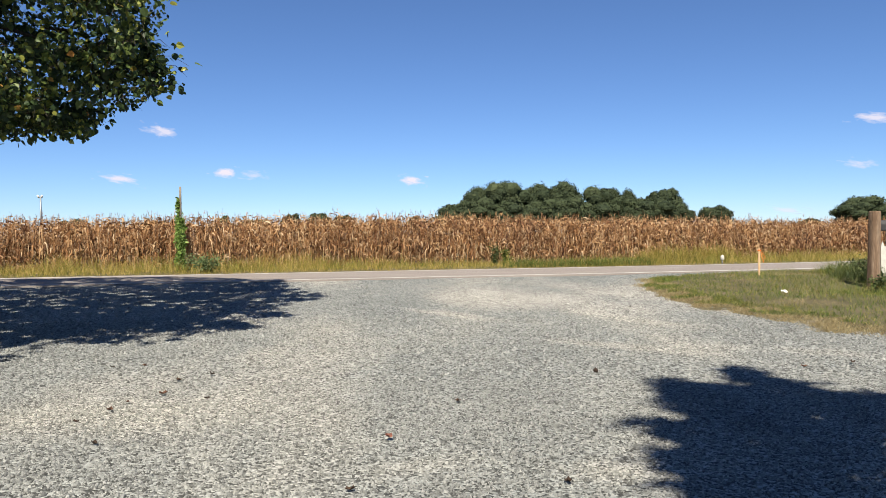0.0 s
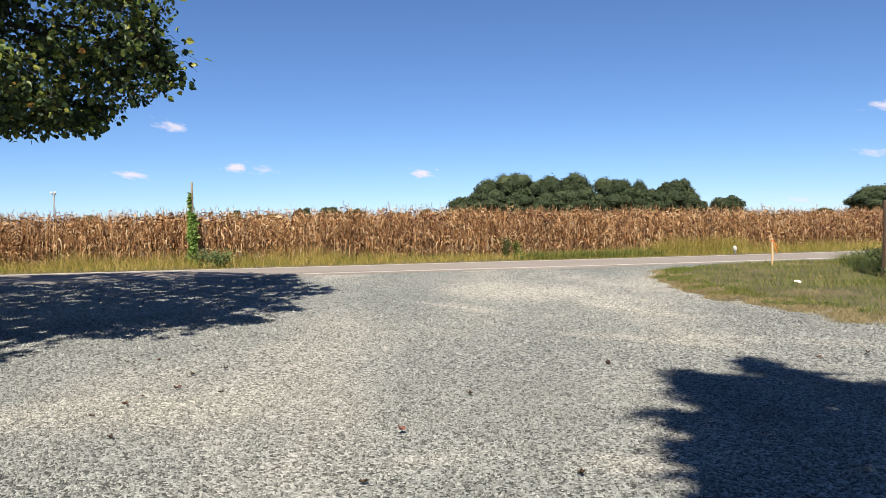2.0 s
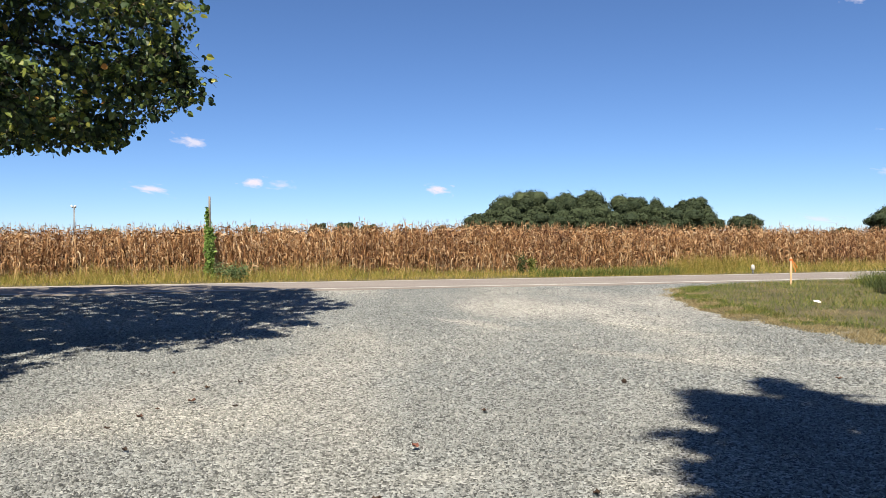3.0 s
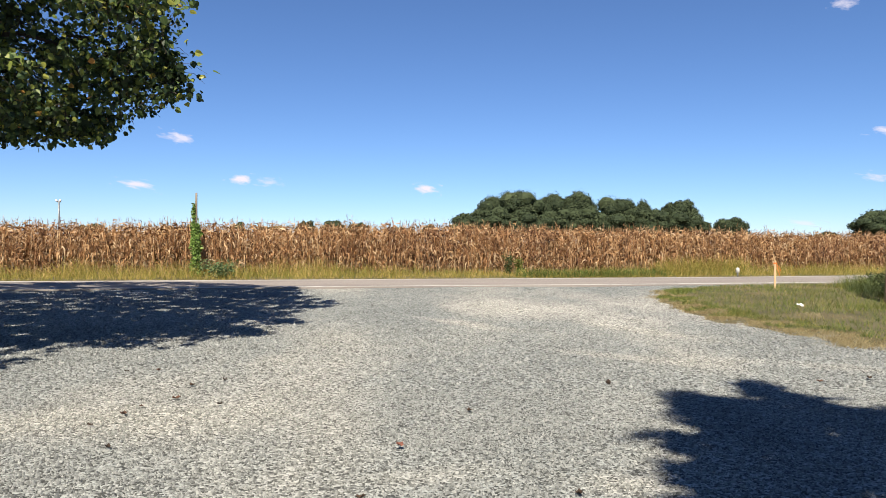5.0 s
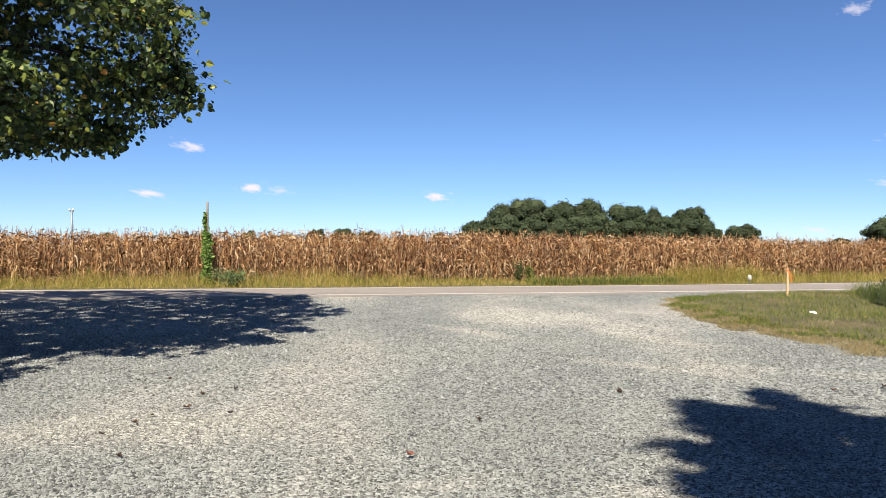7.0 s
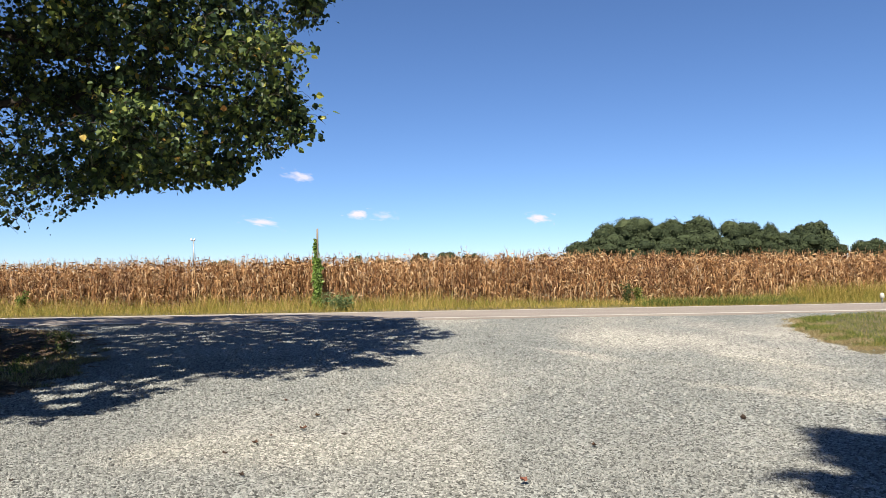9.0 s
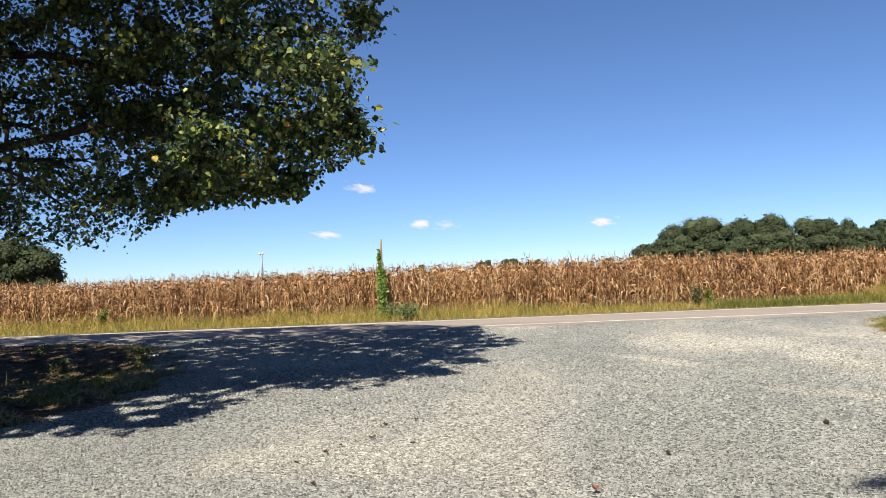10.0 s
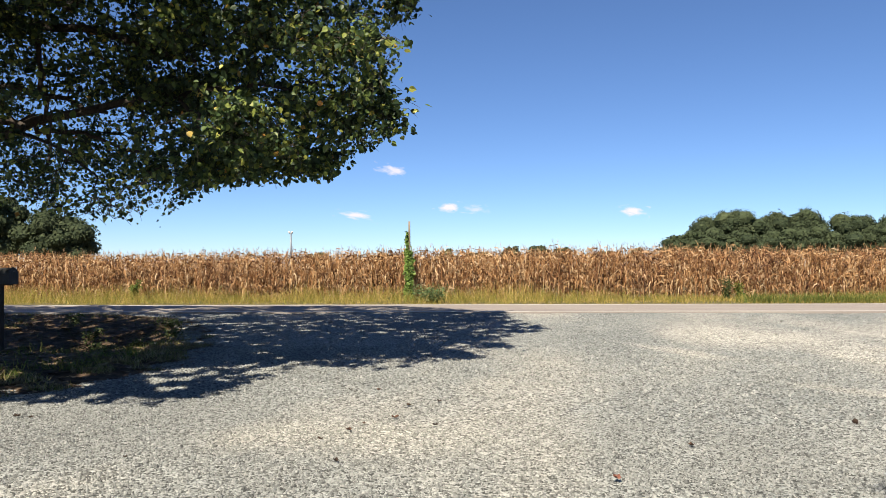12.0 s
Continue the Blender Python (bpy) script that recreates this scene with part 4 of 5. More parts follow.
# (x, y, height, width): the grove behind the field, the single trees and the far treeline
GROVE = [(11.0, 255, 10.0, 12), (19.8, 254, 18.6, 16), (28.5, 250, 21.0, 20), (42.0, 256, 20.2, 17), (50.0, 254, 21.0, 17), (36.0, 258, 16.8, 15), (63.0, 250, 19.4, 20.5), (73.4, 258, 17.2, 10), (83.6, 250, 18.6, 17.5), (101.8, 252, 11.5, 13.5), (153, 250, 14.0, 23)]
for i, (x, y, h, w) in enumerate(GROVE):
    far_tree((x, y, -0.1), h, w, 30 + i, 0.45, 10000)
for i in range(11):
    far_tree((12 + i * 7.2, 238 + 3 * math.sin(i * 2.1), -0.1), 13.2 + 1.2 * math.sin(i * 1.7), 17, 60 + i, 0.45, 5200, "low dense bushy tree in front of the grove", lobes=14)
LEFT_TREES = [(-82.6, 77, 13.8, 11.5), (-74.6, 79.5, 10.2, 11.5), (-90, 78, 13.5, 13)]
for i, (x, y, h, w) in enumerate(LEFT_TREES):
    far_tree((x, y, -0.1), h, w, 90 + i, 0.28, 10000, "dark green tree beyond the cornfield", lobes=13)
for i, (x, y, h, w) in enumerate([(-113, 420, 14, 12), (-96, 430, 12, 26), (-76, 430, 15.5, 16), (-60, 430, 16.5, 18), (-46, 430, 15, 18), (-4, 440, 14, 12), (-24, 450, 12, 22), (-198, 420, 12.5, 22), (-150, 420, 11.5, 24), (178, 330, 8, 12)]):
    far_tree((x, y, -0.1), h, w, 120 + i, 0.9, 1100, "low distant tree on the horizon", lobes=9)

# ---- pole with vine ----
pole = thing("utility_pole", (-10.9, 33.3, 0), "old broken wooden pole overgrown with green vine", "pole")
zs = np.linspace(0, 1, 8)
v, q = tube(np.stack([0.03 * zs, 0 * zs, 3.82 * zs], -1), 0.075 - 0.03 * zs, 8)
part("shaft", mesh_of("shaft", v, q, None, [M_grey_wood], True), pole)
n = 3300
vz = np.where(rng.random(n) < 0.86, rng.uniform(0.0, 2.45, n), rng.uniform(2.3, 3.3, n))
va = rng.uniform(0, 6.28, n)
lump = waves(np.stack([va, vz * 2, vz], -1), 0.8, 2)
vr = np.where(vz < 2.42, 0.165 + 0.03 * np.sin(vz * 5), 0.085 * (1 - 0.4 * (vz - 2.4))) * rng.uniform(0.5, 1.12, n) * (1 + 0.4 * lump)
vp = np.stack([vr * np.cos(va) - 0.06 * (vz > 2.42), vr * np.sin(va), vz], -1)
crown = Pile()
crown.add(*strew(LEAF_V, LEAF_Q, hanging(n, 0.6) * (0.088 * rng.lognormal(0, 0.25, n))[:, None, None], vp))
for k in range(6):
    t = np.linspace(0, 1, 24)
    crown.add(*tube(np.stack([(0.1 + 0.03 * k / 6) * np.cos(t * 9 + k), (0.1 + 0.03 * k / 6) * np.sin(t * 9 + k), t * (2.2 + 0.12 * k)], -1), np.full(24, 0.008), 3, False))
part("vine", crown.mesh("vine", [M_vine]), pole, "bright green climbing vine leaves")

# ---- clouds ----
def cloud_material(seed, dense):
    m = bpy.data.materials.new("cloud")
    m.use_nodes = True
    n, l = m.node_tree.nodes, m.node_tree.links
    n.remove(n["Principled BSDF"])
    tc = n.new("ShaderNodeTexCoord")
    dist = n.new("ShaderNodeVectorMath")
    dist.operation = "LENGTH"
    l.new(tc.outputs["Object"], dist.inputs[0])
    fall = n.new("ShaderNodeMapRange")
    fall.inputs["From Min"].default_value, fall.inputs["From Max"].default_value = 1.0, 0.15
    l.new(dist.outputs["Value"], fall.inputs["Value"])
    nz = n.new("ShaderNodeTexNoise")
    nz.noise_dimensions = "4D"
    nz.inputs["Scale"].default_value, nz.inputs["Detail"].default_value, nz.inputs["W"].default_value = 1.6, 6, seed
    l.new(tc.outputs["Object"], nz.inputs["Vector"])
    mul = n.new("ShaderNodeMath")
    mul.operation = "ADD"
    push = n.new("ShaderNodeMath")
    push.operation = "MULTIPLY_ADD"
    push.inputs[1].default_value, push.inputs[2].default_value = 2.4, -1.2
    l.new(nz.outputs["Fac"], push.inputs[0])
    l.new(fall.outputs["Result"], mul.inputs[0])
    l.new(push.outputs["Value"], mul.inputs[1])
    ramp = ramp_node(n, [(0.2, (0, 0, 0)), (1.0, (dense, dense, dense))])
    l.new(mul.outputs["Value"], ramp.inputs["Fac"])
    em = n.new("ShaderNodeEmission")
    em.inputs["Color"].default_value, em.inputs["Strength"].default_value = (0.60, 0.57, 0.645, 1), 0.66
    tr = n.new("ShaderNodeBsdfTransparent")
    mx = n.new("ShaderNodeMixShader")
    l.new(ramp.outputs["Color"], mx.inputs["Fac"])
    l.new(tr.outputs["BSDF"], mx.inputs[1])
    l.new(em.outputs["Emission"], mx.inputs[2])
    l.new(mx.outputs["Shader"], n["Material Output"].inputs["Surface"])
    return m


# (heading and height above the horizon, width and height, in degrees; density)
CLOUDS = [(-19.21, 7.57, 2.7, 1.0, 0.8), (-22.13, 4.13, 3.0, 0.75, 0.9), (-14.93, 4.68, 2.1, 1.0, 1.0), (-12.79, 4.58, 2.1, 0.7, 0.5), (-0.72, 4.15, 2.1, 0.85, 1.0), (32.14, 7.52, 3.0, 0.85, 0.85), (31.39, 4.51, 2.4, 0.7, 0.7), (29.32, 16.1, 1.9, 0.8, 0.6), (27.0, 1.4, 2.6, 0.6, 0.5)]
for i, (az, el, w, h, dense) in enumerate(CLOUDS):
    r = 2300.0
    place = Vector((r * math.sin(radians(az)) * math.cos(radians(el)), r * math.cos(radians(az)) * math.cos(radians(el)), r * math.sin(radians(el)) + 1.6))
    me = mesh_of("cloud", [(-1.2, -1.2, 0), (1.2, -1.2, 0), (1.2, 1.2, 0), (-1.2, 1.2, 0)], [(0, 1, 2, 3)], None, [cloud_material(i * 3.7, dense)])
    cl = tagged(new("cloud", me), "small soft white fair-weather cloud", "cloud", kind="structure")
    cl.matrix_world = look(place, (0, 0, 1.6), random.uniform(3, 12)) @ Matrix.Rotation(math.pi, 4, "Y") @ Matrix.Diagonal((r * radians(w) / 2, r * radians(h) / 2, 1, 1))
    cl.visible_shadow = False


# ---- small things ----
M_black = material("black_enamel", [(0.3, (0.012, 0.012, 0.013)), (0.7, (0.03, 0.03, 0.032))], 6, 0.7, 50, 0.25, 0.05, spec=0.5)
M_white = material("white_paint", [(0.3, (0.330, 0.323, 0.290)), (0.7, (0.462, 0.455, 0.422))], 4, 0.6, 40, 0.15, 0.05)
M_lath = material("pale_lath", [(0.3, (0.42, 0.265, 0.145)), (0.7, (0.52, 0.37, 0.225))], 3, 0.85, 40, 0.2, 0.1, stretch=(4, 4, 0.4))
M_orange = material("orange_ribbon", [(0.3, (0.680, 0.128, 0.016)), (0.7, (0.760, 0.200, 0.040))], 8, 0.5, 40, 0.1, 0.05, translucent=0.3)
M_brown_leaf = material("brown_leaf", [(0.0, (0.025, 0.015, 0.01)), (0.6, (0.05, 0.030, 0.019)), (1.0, (0.09, 0.044, 0.028))], 20, 0.85, 90, 0.4, 0.3, random_object=True)
M_red_leaf = material("red_leaf", [(0.3, (0.112, 0.036, 0.024)), (0.7, (0.208, 0.096, 0.068))], 20, 0.75, 90, 0.3, 0.2)
M_paper = material("paper", [(0.3, (0.525, 0.525, 0.510)), (0.7, (0.615, 0.615, 0.600))], 8, 0.8, 30, 0.12, 0.1)
M_galv = material("dull_steel", [(0.3, (0.160, 0.168, 0.176)), (0.7, (0.240, 0.248, 0.256))], 3, 0.5, 20, 0.2, 0.05, metal=0.6)
M_lamp_head = material("lamp_head_paint", [(0.3, (0.525, 0.532, 0.540)), (0.7, (0.615, 0.615, 0.615))], 3, 0.4, 20, 0.1, 0)
M_weed_stem = material("weed_stem", [(0.3, (0.10, 0.08, 0.04)), (0.7, (0.18, 0.15, 0.06))], 5, 0.8, 20, 0.2, 0)


def mailbox(name, place, turn, label, size, post_height, post_mat, box_mat):
    """A dome-topped box with a door and flag on a square post. It opens along its own +x."""
    w, h, l = size
    ob = thing(name, place, label, "mailbox", turn=turn)
    prof = [(-w / 2, 0), (w / 2, 0), (w / 2, h * 0.5)] + [(w / 2 * math.cos(a), h * 0.5 + h * 0.5 * math.sin(a)) for a in np.linspace(0.25, math.pi - 0.25, 9)] + [(-w / 2, h * 0.5)]
    prof = np.array(prof)

    def ring(x, s=1.0):
        c = prof * s + np.array([0, h * 0.5 * (1 - s)])
        return np.stack([np.full(len(c), x), c[:, 0], c[:, 1] + post_height], -1)
    v, q, t = loft([ring(-l / 2, 0.96), ring(-l / 2 + 0.01), ring(l / 2 - 0.02), ring(l / 2 - 0.018, 0.98)])
    body = part("body", mesh_of("body", v, q, t, [box_mat], False), ob)
    v, q, t = loft([ring(l / 2 - 0.016, 1.04), ring(l / 2 + 0.012, 1.04), ring(l / 2 + 0.018, 0.97)])
    door = part("door", mesh_of("door", v, q, t, [box_mat]), ob)
    v, q = tube([(l / 2 + 0.018, -0.015, post_height + h * 0.78), (l / 2 + 0.045, 0, post_height + h * 0.78), (l / 2 + 0.018, 0.015, post_height + h * 0.78)], [0.008] * 3, 6)
    part("knob", mesh_of("knob", v, q, None, [M_galv], True), door)
    v, q = box(-0.02, w / 2 + 0.004, post_height + h * 0.3, 0.0, w / 2 + 0.010, post_height + h * 0.42)
    pile = Pile()
    pile.add(v, q)
    pile.add(*box(-0.20, w / 2 + 0.004, post_height + h * 0.32, -0.02, w / 2 + 0.009, post_height + h * 0.37))
    part("flag", pile.mesh("flag", [M_red_leaf]), ob, "small red metal flag")
    pw = 0.048
    pile = Pile()
    rings = [[(-pw * s, -pw * s, z), (pw * s, -pw * s, z), (pw * s, pw * s, z), (-pw * s, pw * s, z)] for s, z in ((1, -0.35), (1.0, 0.4), (0.98, post_height - 0.004))]
    v, q, t = loft(rings)
    part("post", mesh_of("post", v, q, t, [post_mat]), ob)
    v, q = box(-l * 0.42, -0.05, post_height - 0.03, l * 0.42, 0.05, post_height - 0.001)
    part("bracket", mesh_of("bracket", v, q, None, [post_mat]), ob)
    return ob


mailbox("mailbox", (-12.66, 12.0, float(height_west(np.array([[-12.66, 12.0]]))[0])), 8, "black metal mailbox on a dark wooden post in the shade", (0.27, 0.33, 0.56), 1.39, M_bark, M_black)
mailbox("mailbox", (13.97, 21.6, float(height_east(np.array([[13.97, 21.6]]))[0])), 170, "dark grey mailbox on a weathered post behind the stump", (0.26, 0.30, 0.52), 1.5, M_grey_wood, M_black)

# white board beside it, with a peaked top
board = thing("marker_board", (13.8, 21.2, 0.0), "white painted board with a peaked top", "board")
prof = np.array([(-0.3, 0.0), (0.3, 0.0), (0.3, 1.12), (-0.2, 1.12), (-0.25, 1.26), (-0.3, 1.12)])
v, q, t = loft([np.stack([prof[:, 0], np.full(6, y), prof[:, 1]], -1) for y in (-0.015, 0.015)])
part("panel", mesh_of("panel", v, q, t, [M_white]), board)

# cut-off pole at the ditch
stump = thing("wooden_post", (12.22, 19.5, -0.15), "thick weathered brown post with a flat sawn top", "post")
a = np.arange(18) * 2 * math.pi / 18
rings = []
for z, r in ((0, 0.17), (0.5, 0.16), (1.2, 0.153), (1.9, 0.15), (2.24, 0.148), (2.26, 0.14)):
    wob = 1 + 0.035 * np.sin(a * 5 + 1) + 0.03 * np.sin(a * 3)
    rings.append(np.stack([r * wob * np.cos(a) + 0.03 * z / 2.2, r * wob * np.sin(a), np.full(18, z)], -1))
v, q, t = loft(rings)
part("shaft", mesh_of("shaft", v, q, t, [M_post]), stump)

# survey stake with its ribbon
stake = thing("survey_stake", (11.46, 24.6, 0.05), "pale wooden survey stake with an orange ribbon", "stake")
v, q, t = loft([[(-w, -0.012, z), (w, -0.012, z), (w, 0.012, z), (-w, 0.012, z)] for w, z in ((0.01, -0.2), (0.031, 0.0), (0.031, 0.96), (0.026, 0.99))])
part("lath", mesh_of("lath", v, q, t, [M_lath]), stake)
pile = Pile()
for k in range(2):
    t = np.linspace(0, 1, 7)
    p = np.stack([0.05 + 0.14 * t * (0.5 + 0.5 * k), -0.02 + 0.05 * np.sin(t * 5 + k), 0.9 - t * (0.42 - 0.1 * k)], -1)
    pile.add(*strip(p, np.full(7, 0.022), np.stack([0.6 + 0 * t, 0.3 * np.sin(t * 6 + k), 0.6 + 0 * t], -1)))
v, q = tube([(0, 0, 0.87), (0, 0, 0.91)], [0.06, 0.06], 8, False)
pile.add(v * (1, 0.5, 1), q)
part("ribbon", pile.mesh("ribbon", [M_orange]), stake, "fluttering orange plastic ribbon")

# white cap on a short post by the road
marker = thing("utility_marker", (14.1, 34.0, 0.0), "short utility marker with a white domed cap", "marker")
v, q = tube([(0, 0, -0.05), (0, 0, 0.3)], [0.035, 0.035], 10)
part("stem", mesh_of("stem", v, q, None, [M_galv], True), marker)
v, q = tube([(0, 0, 0.24), (0, 0, 0.25), (0, 0, 0.36), (0, 0, 0.43), (0, 0, 0.47), (0, 0, 0.485)], [0.06, 0.085, 0.09, 0.075, 0.045, 0.01], 14)
part("cap", mesh_of("cap", v, q, None, [M_white], True), marker)

# scrap of paper on the grass
paper = thing("paper_scrap", (8.75, 17.5, float(height_east(np.array([[8.75, 17.5]]))[0]) + 0.08), "crumpled white paper lying on the grass", "litter")
pv, pq = sheet(np.linspace(-0.14, 0.14, 9), np.linspace(-0.08, 0.08, 6), lambda p: 0.07 * waves(p, 0.10, 3) + 0.35 * np.abs(p[:, 0]) * 0.5)
pm = mesh_of("sheet", pv * (0.58, 0.4, 0.5), pq, None, [M_paper])
part("sheet", pm, paper).rotation_euler = (radians(28), radians(12), radians(-25))

# mast with two lamps beyond the field
mast = thing("light_mast", (-76.9, 150.0, -0.1), "tall grey mast with two white lamp heads", "lamp")
v, q = tube([(0, 0, 0), (0, 0, 5), (0, 0, 10.0)], [0.22, 0.18, 0.14], 8)
part("pole", mesh_of("pole", v, q, None, [M_galv], True), mast)
v, q = box(-0.42, -0.05, 9.62, 0.42, 0.05, 9.72)
part("crossarm", mesh_of("crossarm", v, q, None, [M_galv]), mast)
for side in (-1, 1):
    v, q = tube([(side * 0.22, -0.1, 9.66), (side * 0.34, -0.22, 9.9), (side * 0.48, -0.3, 10.16)], [0.10, 0.2, 0.17], 8)
    part("lamp_head", mesh_of("lamp_head", v, q, None, [M_lamp_head], True), mast)


def weed(name, place, height, width, count, leaf, mat, label, stems=7):
    """A bushy weed: stems and many leaves."""
    ob = thing(name, place, label, "weed", "weeds along the verges")
    pile, wood = Pile(), Pile()
    for k in range(stems):
        a, o = rng.uniform(0, 6.28), rng.uniform(0.15, 0.5) * width
        h = height * rng.uniform(0.65, 1.0)
        line = bezier(np.zeros(3), np.array([o * 0.2 * math.cos(a), o * 0.2 * math.sin(a), h * 0.6]), np.array([o * math.cos(a), o * math.sin(a), h]), 6)
        wood.add(*tube(line, np.linspace(0.012, 0.004, 6), 4, False))
        n = count // stems
        t = rng.uniform(0.1, 1, n)
        idx = np.clip((t * 5).astype(int), 0, 4)
        p = line[idx] + (line[idx + 1] - line[idx]) * (t * 5 - idx)[:, None] + rng.normal(0, 0.09 * width + 0.02, (n, 3)) * (1, 1, 0.6)
        p[:, 2] = np.maximum(p[:, 2], 0.02)
        s = leaf * rng.lognormal(0, 0.3, n)
        pile.add(*strew(LEAF_V, LEAF_Q, hanging(n, 0.1) * s[:, None, None] * np.array([0.7, 1, 1]), p))
    part("stem", wood.mesh("stem", [M_weed_stem]), ob)
    part("foliage", pile.mesh("foliage", [mat]), ob)
    return ob


def on(hgt, x, y):
    return (x, y, float(hgt(np.array([[x, y]]))[0]) - 0.01)


for x, y, h, w in ((11.95, 18.8, 0.55, 0.6), (12.4, 18.5, 0.5, 0.6), (12.9, 18.9, 0.5, 0.7), (13.5, 19.3, 0.6, 0.8), (13.0, 20.7, 0.6, 0.8), (13.5, 21.9, 0.65, 0.9), (14.2, 23.2, 0.6, 0.9), (14.6, 18.8, 0.6, 0.8), (15.0, 20.4, 0.7, 0.9), (14.9, 24.6, 0.5, 0.9)):
    weed("weed", on(height_east, x, y), h, w, 620, 0.06, M_weed, "dark green leafy weed at the ditch")
for i, (x, y) in enumerate(((12.5, 18.5), (12.9, 18.0), (13.8, 17.9), (12.7, 19.7), (13.2, 20.2), (12.9, 21.3), (13.9, 21.0), (13.3, 22.5), (13.9, 22.4), (14.1, 23.9), (14.7, 22.6), (15.0, 25.4), (15.8, 25.6), (16.0, 23.2), (14.0, 19.9), (14.3, 25.0))):
    m = 420
    r, t = 0.55 * np.sqrt(rng.random(m)), rng.uniform(0, 6.28, m)
    gp = np.stack([r * np.cos(t), r * np.sin(t)], -1)
    place = on(height_east, x, y)
    ob = thing("grass_clump", place, "tall feathery green grass clump at the ditch", "grass", "grass clumps at the ditch")
    g = grass(gp, np.zeros(m), np.clip((0.42 - 0.3 * r) * rng.lognormal(0, 0.3, m), 0.08, 0.7), 0.011, 0.42)
    part("tuft", g.mesh("tuft", [M_weed if i % 3 else M_lawn]), ob)
for x, y, h, w in ((-12.2, 14.5, 0.5, 0.8), (-13.6, 15.8, 0.6, 0.9), (-11.6, 16.0, 0.5, 0.8), (-15.0, 17.2, 0.7, 1.0), (-13.0, 18.0, 0.5, 0.8), (-16.8, 18.6, 0.6, 0.9), (-10.6, 13.4, 0.4, 0.6)):
    weed("weed", on(height_west, x, y), h * 0.55, w, 320, 0.055, M_weed, "dark leafy weed in the tree's shade")
weed("weed", (-9.35, 31.9, 0), 0.75, 2.0, 1300, 0.08, M_bush, "rounded blue-green bush at the foot of the pole", 14)
weed("weed", (-24.5, 31.0, 0), 1.1, 0.6, 420, 0.10, M_lawn, "single bright green weed before the corn")
weed("weed", (3.55, 36.0, 0), 1.1, 0.6, 500, 0.08, M_weed, "tall green weed at the corn's edge")
weed("weed", (4.2, 36.2, 0), 0.85, 0.7, 400, 0.09, M_lawn, "green weed at the corn's edge")
for x, off in ((4.6, 4.4), (5.6, 4.2), (6.6, 4.3), (7.6, 4.4), (8.6, 4.3), (9.6, 4.5), (10.5, 4.6)):
    m = 500
    r, t = 0.75 * np.sqrt(rng.random(m)), rng.uniform(0, 6.28, m)
    ob = thing("grass_clump", (x, float(road_y(x)) + off, 0), "low deep green grass clump beside the road", "grass", "grass clumps beside the road")
    g = grass(np.stack([r * np.cos(t), r * np.sin(t)], -1) * (1.2, 0.7), np.zeros(m), np.clip((0.42 - 0.2 * r) * rng.lognormal(0, 0.25, m), 0.1, 0.6), 0.016, 0.35)
    part("tuft", g.mesh("tuft", [M_lawn]), ob)
for x, off in ((12.4, 5.4), (13.0, 5.6), (13.8, 5.9), (14.6, 6.0), (15.4, 6.1), (16.0, 6.2), (11.6, 6.0)):
    m = 420
    r, t = 0.7 * np.sqrt(rng.random(m)), rng.uniform(0, 6.28, m)
    ob = thing("grass_clump", (x, float(road_y(x)) + off, 0), "tall yellow-green grass clump before the corn", "grass", "grass clumps before the corn")
    g = grass(np.stack([r * np.cos(t), r * np.sin(t)], -1), np.zeros(m), np.clip((0.85 - 0.4 * r) * rng.lognormal(0, 0.22, m), 0.2, 1.4), 0.016, 0.22)
    part("tuft", g.mesh("tuft", [M_grass]), ob)

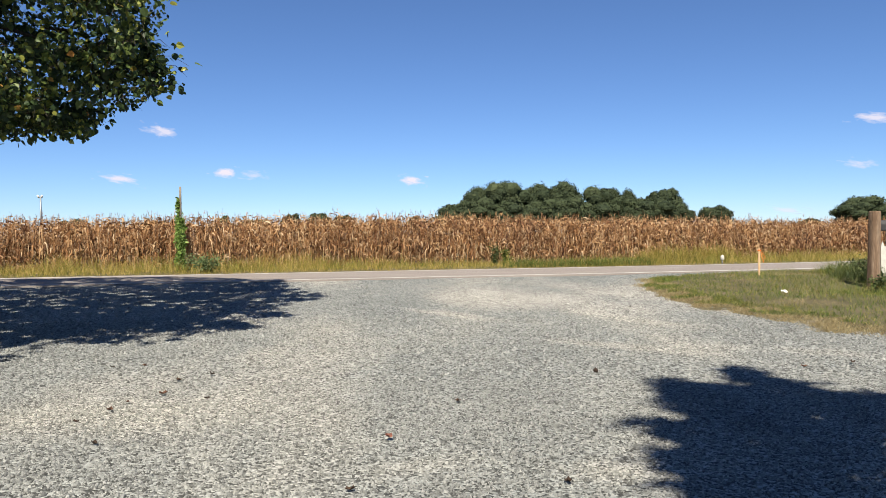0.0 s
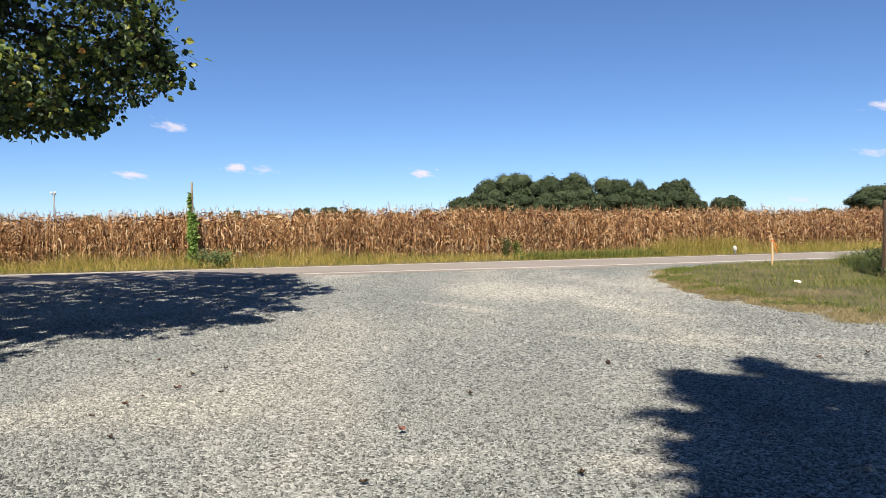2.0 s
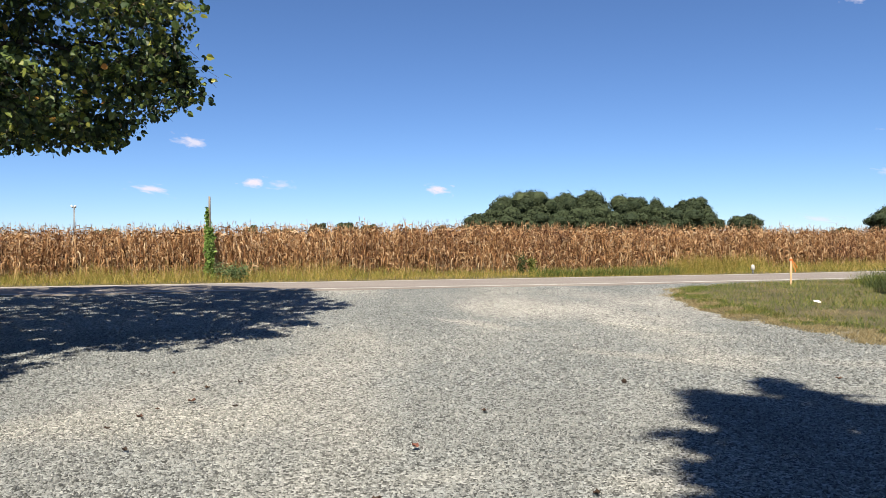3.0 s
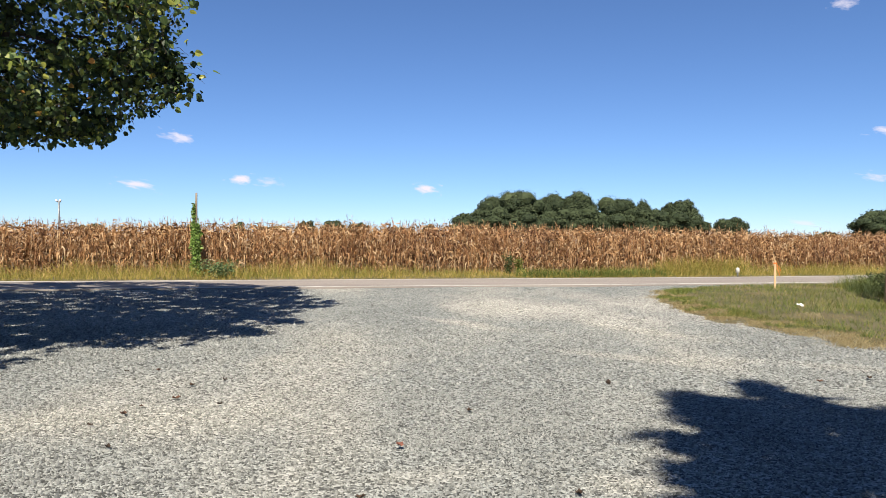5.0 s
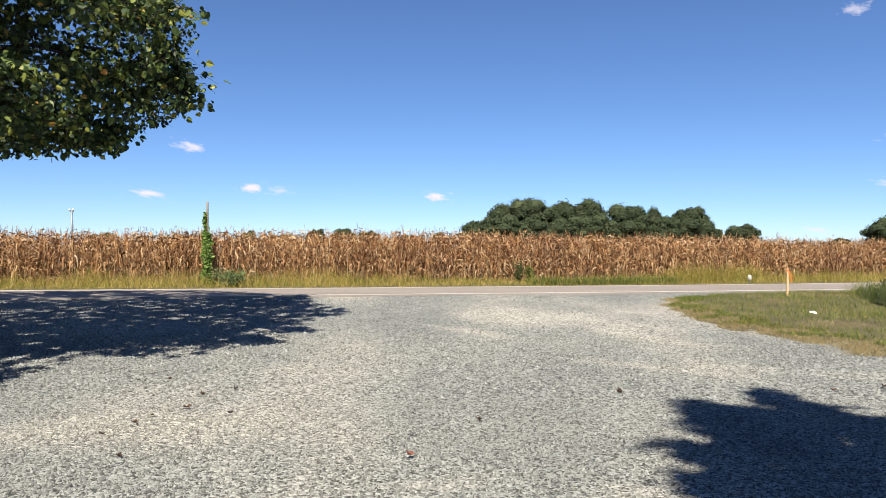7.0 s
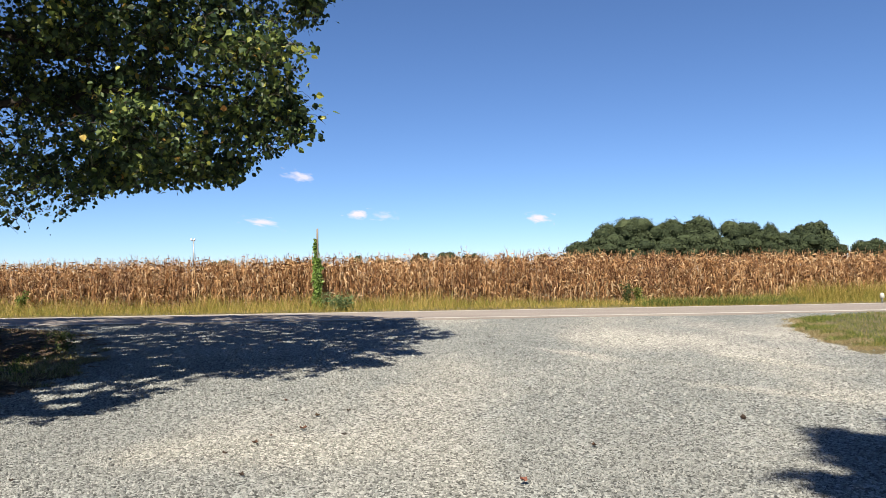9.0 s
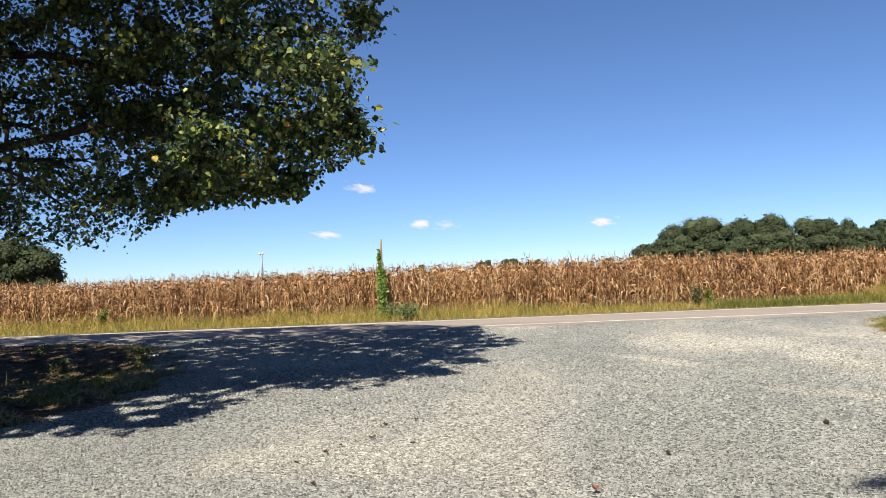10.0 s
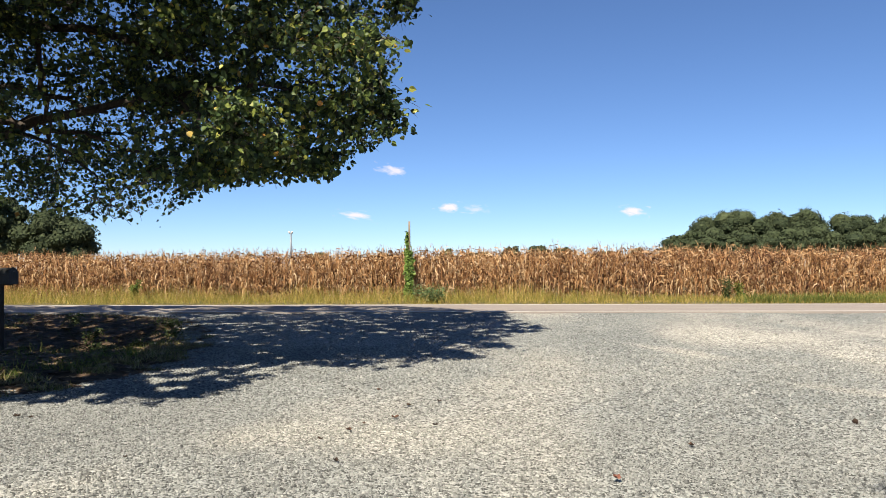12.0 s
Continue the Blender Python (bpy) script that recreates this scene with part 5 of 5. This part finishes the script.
# dead leaves lying on the gravel
cup_v, cup_q = sheet(np.linspace(-1, 1, 7), np.linspace(-1, 1, 7), lambda p: 0.42 * (p ** 2).sum(1) + 0.15 * waves(p, 0.7, 2))
rim = np.clip(np.abs(cup_v[:, :2]).max(1) / np.maximum(np.linalg.norm(cup_v[:, :2], axis=1), 1e-6), 0, 1)
cup_v[:, :2] *= rim[:, None] * np.array([1.0, 0.62])
LEAF_MESH = mesh_of("fallen_leaf", cup_v * 0.036, cup_q, None, [M_brown_leaf], True)
SPOTS = [(-2.98, 6.32), (-2.86, 6.72), (-2.52, 5.64), (-3.81, 9.04), (-3.42, 9.04), (-2.7, 8.1), (-2.11, 7.13), (-2.42, 8.39), (4.4, 8.39), (1.92, 17.3), (-4.32, 5.36), (-6.68, 6.57), (-6.48, 6.55), (-2.82, 7.02), (-2.61, 7.37), (0.89, 4.64), (-0.49, 4.61), (5.1, 8.6), (0.3, 6.9)]
for i, (x, y) in enumerate(SPOTS):
    ob = tagged(new("fallen_leaf", LEAF_MESH), "curled dark brown dead leaf on the gravel", "leaf", "leaves on the gravel")
    s = 0.75 + 0.5 * ((i * 37) % 10) / 10
    ob.matrix_world = pose(x, y, float(lot_height(np.array([[x, y]]))[0]) + 0.018, 8 * math.sin(i * 3), 10 * math.cos(i), i * 67) @ Matrix.Diagonal((s, s, s, 1))
red = tagged(new("fallen_leaf", mesh_of("fallen_leaf", cup_v * 0.038, cup_q, None, [M_red_leaf], True)), "curled rusty red dead leaf on the gravel", "leaf", "leaves on the gravel")
red.matrix_world = pose(-0.3, 5.7, 0.03, 20, 15, 40)
ball_v, ball_q = tube([(0, 0, z) for z in (-0.036, -0.03, -0.015, 0.004, 0.022, 0.033, 0.037)], [0.006, 0.02, 0.033, 0.037, 0.029, 0.015, 0.004], 12)
ball_v = ball_v * (1 + 0.16 * waves(ball_v, 0.012, 3))[:, None]
seed_ball = tagged(new("seed_ball", mesh_of("seed_ball", ball_v, ball_q, None, [M_brown_leaf])), "dark brown spiky seed ball on the gravel", "seed ball")
seed_ball.matrix_world = pose(1.94, 8.3, 0.03) @ Matrix.Diagonal((0.75, 0.75, 0.75, 1))
